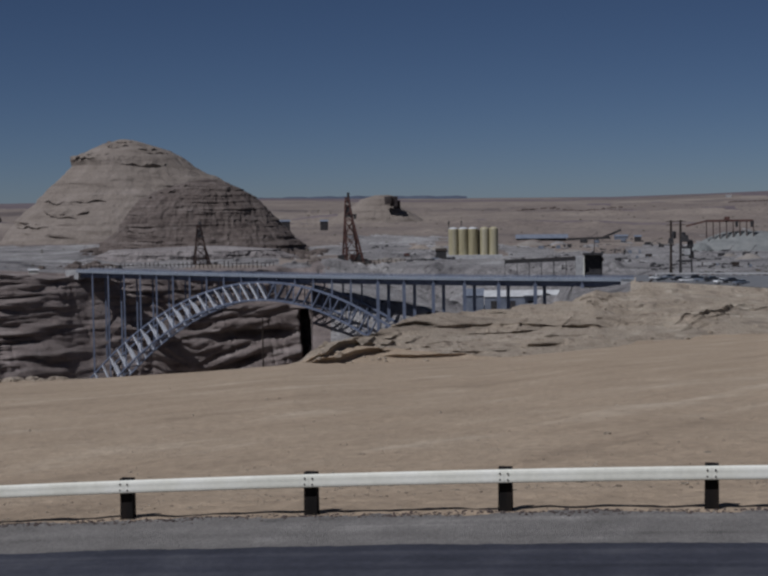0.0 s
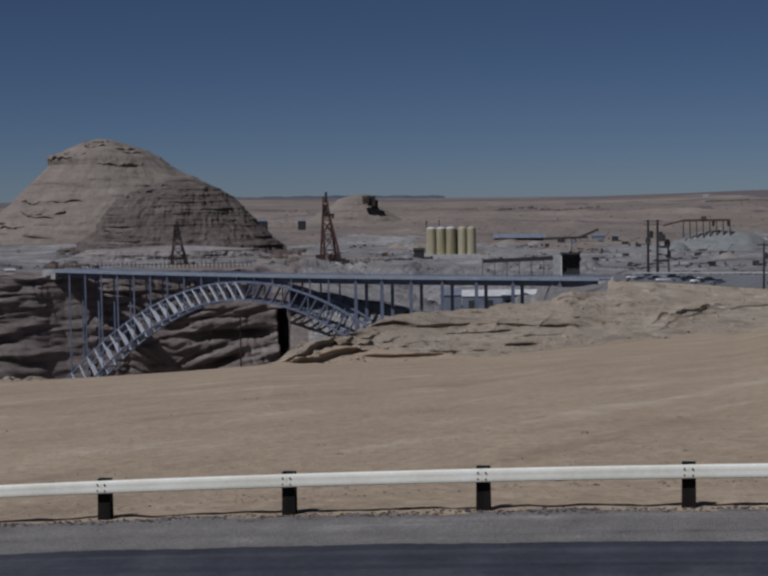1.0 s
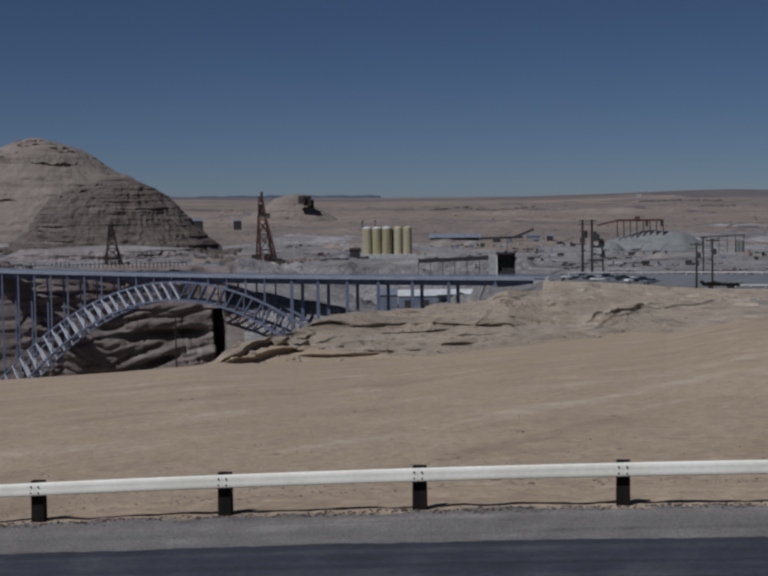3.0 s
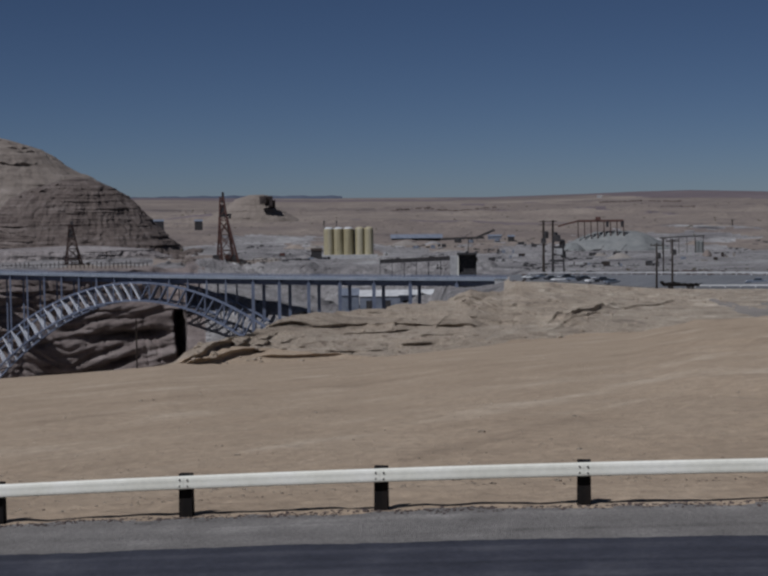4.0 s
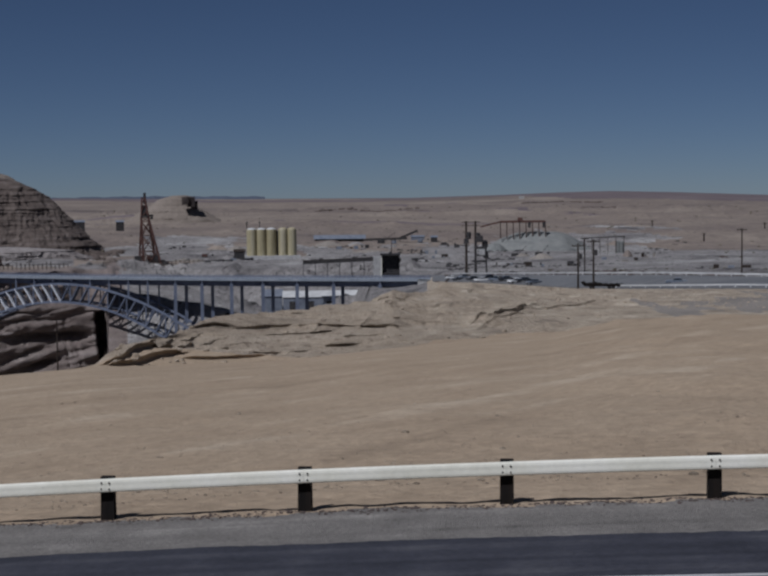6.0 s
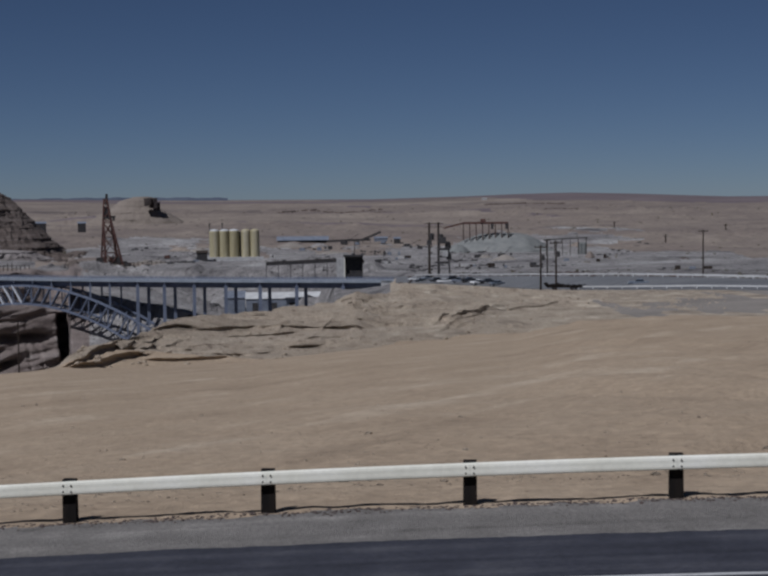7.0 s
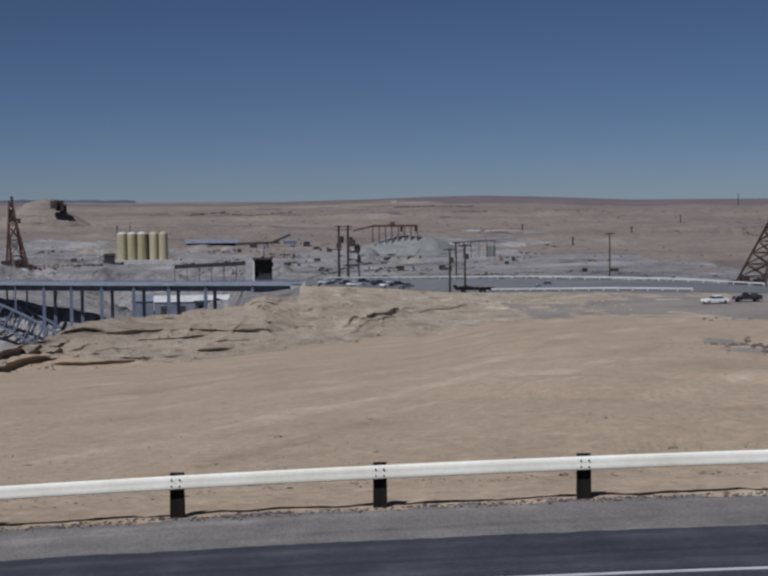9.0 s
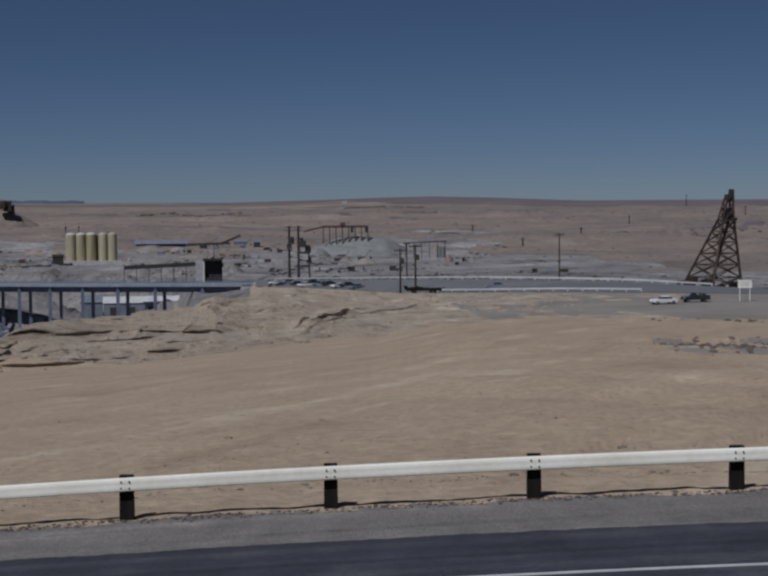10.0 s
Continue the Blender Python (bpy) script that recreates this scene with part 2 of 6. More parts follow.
class Geo:
    """Collects the corners and faces of one part."""

    def __init__(self):
        self.v, self.f = [], []

    def add(self, verts, faces):
        k = len(self.v)
        self.v += [tuple(p) for p in verts]
        self.f += [tuple(k + i for i in face) for face in faces]
        return self

    def beam(self, a, b, w, h, up=(0, 0, 1)):
        """A bar of w x h from a to b."""
        a, b = Vector(a), Vector(b)
        t = (b - a).normalized()
        up = Vector(up)
        if abs(t.dot(up)) > 0.99:
            up = Vector((0, 1, 0)) if abs(t.y) < 0.9 else Vector((1, 0, 0))
        s = t.cross(up).normalized() * (w / 2)
        u = s.cross(t).normalized() * (h / 2)
        return self.add([a - s - u, a + s - u, a + s + u, a - s + u, b - s - u, b + s - u, b + s + u, b - s + u],
                        [(0, 1, 2, 3), (7, 6, 5, 4), (0, 4, 5, 1), (1, 5, 6, 2), (2, 6, 7, 3), (3, 7, 4, 0)])

    def block(self, c, sx, sy, sz, m=None, inset=0.0):
        """A block that stands with its base's middle at c; the top may draw in."""
        x, y, i = sx / 2, sy / 2, inset
        pts = [(-x, -y, 0), (x, -y, 0), (x, y, 0), (-x, y, 0), (-x + i, -y + i, sz), (x - i, -y + i, sz), (x - i, y - i, sz), (-x + i, y - i, sz)]
        pts = [Vector(p) + Vector(c) for p in pts]
        if m:
            pts = [m @ p for p in pts]
        return self.add(pts, [(3, 2, 1, 0), (4, 5, 6, 7), (0, 1, 5, 4), (1, 2, 6, 5), (2, 3, 7, 6), (3, 0, 4, 7)])

    def tube(self, a, b, r0, r1=None, n=10):
        a, b = Vector(a), Vector(b)
        r1 = r0 if r1 is None else r1
        t = (b - a).normalized()
        s = t.cross(Vector((0, 0, 1)) if abs(t.z) < 0.9 else Vector((1, 0, 0))).normalized()
        u = t.cross(s)
        ring = [s * math.cos(i * math.tau / n) + u * math.sin(i * math.tau / n) for i in range(n)]
        return self.add([a + p * r0 for p in ring] + [b + p * r1 for p in ring],
                        [tuple(reversed(range(n))), tuple(range(n, 2 * n))] + [(i, (i + 1) % n, n + (i + 1) % n, n + i) for i in range(n)])

    def lathe(self, c, prof, n=24):
        """A turned form: (radius, height) pairs round the upright through c."""
        c = Vector(c)
        vs = [c + Vector((r * math.cos(i * math.tau / n), r * math.sin(i * math.tau / n), z)) for r, z in prof for i in range(n)]
        fs = [(j * n + i, j * n + (i + 1) % n, (j + 1) * n + (i + 1) % n, (j + 1) * n + i) for j in range(len(prof) - 1) for i in range(n)]
        return self.add(vs, fs + [tuple(reversed(range(n))), tuple((len(prof) - 1) * n + i for i in range(n))])

    def sweep(self, prof, path, close=True):
        """A section (across, up) drawn along a path of (place, across direction)."""
        n = len(prof)
        vs = [Vector(p) + Vector(s) * a + Vector((0, 0, u)) for p, s in path for a, u in prof]
        m = n if close else n - 1
        fs = [(j * n + i, j * n + (i + 1) % n, (j + 1) * n + (i + 1) % n, (j + 1) * n + i) for j in range(len(path) - 1) for i in range(m)]
        if close:
            fs += [tuple(reversed(range(n))), tuple((len(path) - 1) * n + i for i in range(n))]
        return self.add(vs, fs)

    def mesh(self, name, material, smooth=False):
        me = bpy.data.meshes.new(name)
        me.from_pydata(self.v, [], self.f)
        me.materials.append(material)
        bm = bmesh.new()
        bm.from_mesh(me)
        bmesh.ops.recalc_face_normals(bm, faces=bm.faces)
        bm.to_mesh(me)
        bm.free()
        if smooth:
            me.polygons.foreach_set("use_smooth", [True] * len(me.polygons))
        return me


def part(name, geo, material, parent, label="", smooth=False):
    ob = new(name, geo.mesh(name, material, smooth))
    ob.parent = parent
    return tagged(ob, label) if label else ob


def thing(name, label, category, at=None, group="", kind=""):
    """An Empty at the base of a thing, that its parts hang from."""
    ob = new(name)
    if at is not None:
        ob.matrix_world = at if isinstance(at, Matrix) else Matrix.Translation(at)
    ob.empty_display_size = 0.5
    return tagged(ob, label, category, group, kind)


def solid(name, geo, material, label, category, group="", kind="", smooth=False):
    """A thing of one mesh."""
    return tagged(new(name, geo.mesh(name, material, smooth)), label, category, group, kind)


_rng = np.random.default_rng(5)
SHUFFLE = _rng.permutation(4096).astype(np.int32)
VALUES = _rng.random(4096, dtype=np.float32)


def lattice(cells, seed):
    """Value noise from 0 to 1 on a lattice of unit cells."""
    whole, part_ = [], []
    for p in cells:
        i = np.floor(p)
        f = p - i
        part_.append(f * f * (3 - 2 * f))
        whole.append(i.astype(np.int32))

    def blend(k, h):
        if k == len(cells):
            return VALUES.take(h)
        base = h + whole[k] if k else whole[0] + np.int32(seed * 131)
        lo = blend(k + 1, SHUFFLE.take(base & 4095))
        hi = blend(k + 1, SHUFFLE.take((base + 1) & 4095))
        hi -= lo
        hi *= part_[k]
        hi += lo
        return hi

    return blend(0, 0)


def fbm(x, y, size, seed=1, octaves=4, z=None):
    """Fractal noise from -1 to 1 at places in metres."""
    p = [np.asarray(q, dtype=np.float32) / np.float32(size) for q in ([x, y] if z is None else [x, y, z])]
    out, amp, tot = 0.0, 1.0, 0.0
    for o in range(octaves):
        out = out + np.float32(amp) * (lattice([q + np.float32(17.3 * o) for q in p], seed + o) * 2 - 1)
        tot += amp
        p, amp = [q * np.float32(2.03) for q in p], amp * 0.5
    return out * np.float32(1.6 / tot)


def where_fbm(mask, x, y, *args):
    """Fractal noise where the mask is set, zero elsewhere."""
    out = np.zeros(mask.shape)
    out[mask] = fbm(x[mask], y[mask], *args)
    return out


def step(a, b, x):
    t = np.clip((x - a) / (b - a), 0, 1)
    return t * t * (3 - 2 * t)


def curve(table, az, k):
    return np.interp(az, [r[0] for r in table], [r[k] for r in table])

# ---- ground ----
# Landforms by bearing (degrees right of ahead): ground distance (m) and angle of height (degrees).
SAND_EDGE = [(-60, 150, -6.5), (-14.5, 150, -6.6), (-11, 152, -6.62), (-7.2, 160, -6.5), (-3.5, 170, -6.3), (0, 180, -6.32), (4, 186, -6.22),
             (7.7, 200, -5.81), (11.4, 215, -5.48), (14, 226, -5.28), (16.6, 244, -4.83), (20, 255, -4.57), (24, 255, -4.56), (60, 255, -4.6)]
CREST = [(-60, 158, -6.72), (-7, 166, -6.6), (-3.2, 180, -6.34), (-2, 190, -5.62), (-0.5, 200, -5.17), (0.3, 208, -4.85), (1.2, 218, -4.53), (2.2, 226, -4.36), (4, 238, -4.31),
         (5.9, 250, -4.1), (7.4, 262, -3.86), (8.0, 268, -3.56), (8.7, 275, -3.75), (9.3, 290, -3.68), (10.0, 304, -3.36), (11.4, 312, -3.35), (12.9, 316, -3.44),
         (14.7, 320, -3.59), (16.6, 322, -3.64), (18.5, 322, -3.65), (20, 322, -3.63), (60, 320, -3.63)]
ROAD_FRONT = [(9.0, 745, -3.3), (9.5, 730, -3.26), (10, 625, -3.3), (11, 525, -3.33), (12, 475, -3.38), (13, 447, -3.44), (14.7, 406, -3.56), (16.6, 372, -3.6), (18.5, 346, -3.6),
              (21, 329, -3.58), (24, 326, -3.6), (28, 326, -3.62), (60, 326, -3.62)]
ROAD_BACK = [(9.0, 775, -3.1), (9.5, 765, -3.07), (10, 670, -3.05), (11, 565, -3.05), (14.7, 438, -3.08), (18.5, 376, -3.1), (22.2, 357, -3.17), (24, 354, -3.22), (26.4, 352, -3.35), (29, 350, -3.47), (60, 350, -3.5)]
FAR_RIM = [(-60, 1000, -2.5), (-14.4, 1010, -2.5), (-11.3, 1016, -2.72), (-9, 1040, -2.72), (-6, 1066, -2.67), (-4, 1075, -2.64), (-3.05, 1050, -2.64), (-2.5, 1130, -2.62), (-2.3, 1160, -2.62), (0, 1060, -2.66), (3, 1000, -2.7), (60, 1000, -2.7)]
# The gorge's far wall, which carries the bridge's far landing: its front, and the height of its top.
BUTTRESS = [(-60, 960, -2.5), (-16, 926, -2.5), (-14.4, 922, -2.56), (-13.3, 921, -2.66), (-12.4, 923, -2.82), (-11.95, 924.5, -2.84), (-11.6, 926.5, -2.75), (-11.2, 929, -2.74), (-10, 931.5, -2.73), (-8.7, 934, -2.72), (-7.5, 938, -2.7), (-6, 944, -2.68), (-4, 952, -2.64), (-3.3, 955, -2.64)]
# Undercut notches in the gorge's far wall: height against the eye, half height, depth, first and last bearing, dip in m a degree.
NOTCHES = [(-47.5, 2.2, 9, -13.0, -11.9, 0.6), (-56, 0.9, 5, -15.5, -13.0, 1.0), (-61, 1.6, 7, -15.8, -13.6, -1.5), (-70, 2.0, 8, -15.8, -13.7, -2.5), (-79, 1.6, 7, -15.8, -13.2, -1.0), (-89, 2.6, 9, -15.8, -13.3, -2.0), (-65, 0.9, 5, -13.4, -11.4, 0.6),
           (-73, 1.0, 5, -15, -12.4, 1.5), (-92, 1.6, 6, -13.6, -12.0, -2.0), (-83, 0.9, 5, -14.8, -13.0, 0.5), (-98, 0.9, 5, -15, -12.4, 0.8), (-77, 0.8, 4, -12.6, -11.0, 2.0), (-86, 0.8, 4, -12.2, -10.6, 1.0),
           (-84, 3.0, 20, -6.9, -3.4, 0.0), (-80, 0.7, 5, -7.6, -3.3, -0.2), (-74, 0.9, 5, -7.2, -4.0, 0.3), (-70, 0.7, 4, -8.6, -5.2, 0.2), (-96, 1.0, 6, -7.0, -5.2, 6.5), (-91, 0.8, 5, -5.6, -4.0, 3.0), (-104, 3.0, 17, -7.0, -4.7, 4.2), (-99, 0.9, 5, -5.2, -3.9, 2.6),
           (-112, 0.8, 5, -8.2, -5.6, 4.5), (-116, 0.8, 5, -7.8, -5.0, 3.4), (-108, 0.7, 4, -5.6, -4.0, 2.5), (-62, 0.9, 5, -9.6, -6.4, 0.5), (-56, 1.1, 6, -10.0, -5.0, -0.3), (-51, 0.8, 5, -9.0, -4.4, 0.2), (-67, 0.7, 4, -9.8, -7.4, 1.0), (-88, 0.8, 4, -8.8, -7.2, 4.0)]
SKYLINE = [(-60, 0, 0.0), (-14, 0, -0.03), (-4.4, 0, 0.05), (2.2, 0, -0.05), (8.7, 0, -0.08), (12.3, 0, 0.0), (14.4, 0, 0.07), (16.3, 0, 0.1), (18.5, 0, 0.04), (22, 0, -0.1), (60, 0, -0.12)]
PLAIN = [(900, -2.78), (1000, -2.68), (1150, -2.45), (1400, -2.05), (1800, -1.55), (2300, -1.08), (3000, -0.62), (3800, -0.28), (4900, 0.0)]


# The bridge's near edge, from its far landing to its near one.
B0, B1 = Vector((-186.0, 905.0, 0)), Vector((122.0, 735.0, 0))
BU = (B1 - B0).normalized()
BV = Vector((-BU.y, BU.x, 0))
BLEN = (B1 - B0).length
DECK_W = 13.0


def rail_line(k):
    """The guard rail's foot, post by post: x, y, z against the eye."""
    kc = np.clip(k, -6, 12)
    ex = k - kc
    slope_y = -0.782 - 0.028 * kc
    return -5.205 + 3.713 * k, 29.597 - 0.782 * kc - 0.014 * kc * kc + ex * slope_y, -6.294 + 0.235 * kc - 0.013 * kc * kc


def near_frame(x, y):
    """How far behind the rail a place lies (towards the camera: minus), and the height of the rail's foot there."""
    k = (x + 5.205) / 3.713
    _, yr, zr = rail_line(k)
    return (y - yr) * 0.975, zr


def rise(d, el):
    return d * np.tan(np.radians(el))


def ground_height(az, d):
    """Height against the eye at bearings and distances (arrays)."""
    x, y = d * np.sin(np.radians(az)), d * np.cos(np.radians(az))
    ahead = np.where(np.abs(az) < 80, 1.0, 0.0)
    n, zr = near_frame(x, y)
    # Highway, shoulder and the cut bank on which the camera stands.
    bank = step(-13, -25, n)
    near = zr - 0.12 * step(-0.2, -2.5, n) + 0.02 * step(-2.8, -6, n)
    near = near * (1 - bank) - 1.72 * bank
    near = np.where(n > 0, zr - 0.19 * step(0.2, 2.5, n), near) - 0.06 * step(-2.3, -0.8, n)
    # Key lines beyond the rail.
    d2, e2 = curve(SAND_EDGE, az, 1), curve(SAND_EDGE, az, 2)
    d3, e3 = curve(CREST, az, 1), curve(CREST, az, 2)
    z2, z3 = rise(d2, e2), rise(d3, e3)
    d1 = np.where(n > 0, d - n / 0.975 + 2.5, d)
    t = np.clip((d - d1) / np.maximum(d2 - d1, 1), 0, 1)
    z1 = zr - 0.25
    sand = z1 + (z2 - z1) * t
    z = np.where((n > 2.5) & (ahead > 0), sand, near)
    t = np.clip((d - d2) / (d3 - d2), 0, 1)
    z = np.where(d > d2, z2 + (z3 - z2) * t, z)
    # Left of the bridge's landing: rocky slope to the rim, the gorge, its far wall.
    left = step(-1.2, -3.4, az)
    zr4 = -80 * left + (1 - left) * np.interp(az, [-2, 1, 4, 6.6, 7.2, 9.6], [-118, -90, -76, -66, -46, -45])
    dr4 = 540.0
    floor = -200 * left + (1 - left) * np.interp(az, [-2, 1, 4, 6.6, 7.2, 9.6], [-120, -91, -77, -67, -46, -45])
    azw = az + 0.16 * fbm(d, d * 0.0, 16, 77, 3) * step(-4.5, -3.5, az) * step(-1.0, -2.0, az)
    d6, e6 = curve(FAR_RIM, azw, 1), curve(FAR_RIM, azw, 2)
    z6 = rise(d6, e6)
    face = np.where(az < -2.55, 42.0, 150.0)
    d5 = d6 - face
    t = np.clip((d - d3) / np.maximum(dr4 - d3, 1), 0, 1)
    gorge = z3 + (zr4 - z3) * t ** 0.6
    t = np.clip((d - dr4) / 50, 0, 1)
    gorge = np.where(d > dr4, zr4 + (floor - zr4) * t, gorge)
    t = np.clip((d - d5) / face, 0, 1)
    wall = np.where(az < -2.55, 1 - 0.62 * (1 - t) - 0.38 * (1 - t) ** 3, t)
    gorge = np.where(d > d5, floor + (z6 - floor) * wall, gorge)
    db, eb = curve(BUTTRESS, az, 1), curve(BUTTRESS, az, 2)
    zb = rise(np.maximum(d, db), eb)
    steepen = 24 - 13 * step(-14.0, -11.8, az)
    tb = np.clip((d - db + steepen) / steepen, 0, 1)
    butt = floor + (zb - floor) * (1 - 0.62 * (1 - tb) - 0.38 * (1 - tb) ** 3)
    # It ends in a flank that turns away from the sun.
    side = (azw + 2.6) * d * math.pi / 180
    butt = np.minimum(butt, zb - 2.1 * np.maximum(side, 0))
    gorge = np.where(az < -2.3, np.maximum(gorge, butt), gorge)
    # The hillside that the bridge's near half skirts, steep towards the gorge.
    bx, by = x - B0.x, y - B0.y
    bs, bv = bx * BU.x + by * BU.y, bx * BV.x + by * BV.y
    brow = np.interp(az, [-2.7, -1.2, 0.8, 2.5, 4], [-48.5, -51.5, -58, -67, -76])
    hill = brow + 0.02 * np.clip(bv - 18, 0, 120) - 1.9 * np.maximum(18 - bv, 0)
    hill = hill - 200 * (1 - step(-2.95, -2.75, az) * step(5, 3, az))
    gorge = np.where((d > 600) & (d < d6 - 20), np.maximum(gorge, hill), gorge)
    # Right of it: the far highway on its bench.
    d4, z4 = curve(ROAD_FRONT, az, 1), rise(curve(ROAD_FRONT, az, 1), curve(ROAD_FRONT, az, 2))
    d4b = curve(ROAD_BACK, az, 1)
    z4b = rise(d4b, curve(ROAD_BACK, az, 2))
    dk = d4b + 120
    zk = rise(dk, curve(ROAD_BACK, az, 2) - 0.1 - 0.25 * step(14, 26, az))
    bench = z3 + (z4 - z3) * np.clip((d - d3) / np.maximum(d4 - d3, 1), 0, 1)
    bench = np.where(d > d4, z4 + (z4b - z4) * np.clip((d - d4) / (d4b - d4), 0, 1), bench)
    bench = np.where(d > d4b, z4b + (zk - z4b) * np.clip((d - d4b) / 120, 0, 1), bench)
    bench = np.where(d > dk, zk + (z6 - zk) * np.clip((d - dk) / np.maximum(d6 - dk, 1), 0, 1), bench)
    mix = step(8.5, 9.8, az)
    z = np.where(d > d3, gorge * (1 - mix) + bench * mix, z)
    # The plain out to the skyline.
    lift = curve(SKYLINE, az, 2)
    pe = np.interp(d, [p[0] for p in PLAIN], [p[1] for p in PLAIN]) + lift * step(1500, 4800, d)
    plain = rise(d, pe)
    w = step(0, 160, d - d6)
    z = np.where(d > d6, z6 + (plain - z6) * w, z)
    # A low bench cut into the far wall where it turns the corner.
    cut = -70 + 0.34 * np.maximum(d - 951, 0) + 70 * (1 - step(-6.5, -3.3, az) * step(-2.0, -2.4, az))
    z = np.where((d > 900) & (d < 1250), np.minimum(z, cut), z)
    fill = np.where(d > 1085, np.minimum(-82 + 0.3 * (d - 1088), -50), -999) - 400 * (1 - step(-3.3, -3.15, az) * step(-1.4, -2.2, az))
    z = np.where((d > 900) & (d < 1250), np.maximum(z, fill), z)
    # All round and behind the camera the bank runs on level.
    back = step(60, 85, np.abs(az))
    z = z * (1 - back) + (-1.72 - 6 * step(30, 400, d)) * back
    return z, dict(n=n, d2=d2, d3=d3, d4=d4, d4b=d4b, d5=d5, d6=d6, left=left, x=x, y=y, back=back)


# Sandstone ledges of the near outcrop: first and last bearing, share of the way from sand to crest at both ends, height, undercut.
LEDGES = [(0.3, 2.0, 0.94, 0.67, 0.45, 0.9), (1.7, 4.3, 0.67, 0.56, 0.40, 0.8), (4.0, 7.2, 0.56, 0.36, 0.5, 1.0), (6.8, 8.4, 0.38, 0.30, 0.5, 0.9),
          (-3.2, -0.6, 0.10, 0.42, 0.8, 1.5), (-2.8, 0.2, 0.05, 0.22, 0.6, 1.2), (-1.6, 0.6, 0.55, 0.7, 0.45, 0.9), (-0.6, 1.4, 0.42, 0.50, 0.35, 0.8), (0.6, 2.4, 0.30, 0.26, 0.45, 1.1), (2.2, 3.8, 0.15, 0.13, 0.4, 1.0), (3.0, 4.6, 0.46, 0.44, 0.3, 0.8),
          (4.3, 5.7, 0.44, 0.41, 0.55, 1.3), (4.0, 4.7, 0.12, 0.12, 0.6, 1.2), (5.3, 6.6, 0.13, 0.09, 0.55, 1.3), (0.0, 3.2, 0.09, 0.06, 0.35, 0.8), (5.8, 8.0, 0.25, 0.2, 0.4, 0.9), (6.9, 9.6, 0.08, 0.05, 0.35, 0.8), (1.6, 5.4, 0.36, 0.31, 0.25, 0.6), (2.6, 5.2, 0.22, 0.19, 0.25, 0.6),
          (6.6, 7.3, 0.30, 0.58, 0.5, 1.0), (5.0, 5.5, 0.42, 0.58, 0.4, 0.9), (7.2, 9.8, 0.62, 0.55, 0.4, 0.6),
          (10.9, 12.9, 0.14, 0.26, 0.5, 0.8), (11.0, 13.8, 0.20, 0.50, 0.5, 0.9), (11.4, 13.2, 0.24, 0.44, 0.4, 0.8), (11.0, 12.2, 0.10, 0.18, 0.4, 0.7), (11.6, 13.4, 0.20, 0.38, 0.35, 0.7), (12.0, 13.6, 0.30, 0.46, 0.35, 0.7), (10.0, 11.4, 0.72, 0.82, 0.6, 1.0), (9.4, 11.2, 0.5, 0.6, 0.4, 0.8),
          (11.5, 17.0, 0.80, 0.74, 0.4, 0.5), (9.5, 12.5, 0.32, 0.32, 0.3, 0.6), (13.0, 16.5, 0.40, 0.55, 0.35, 0.6)]


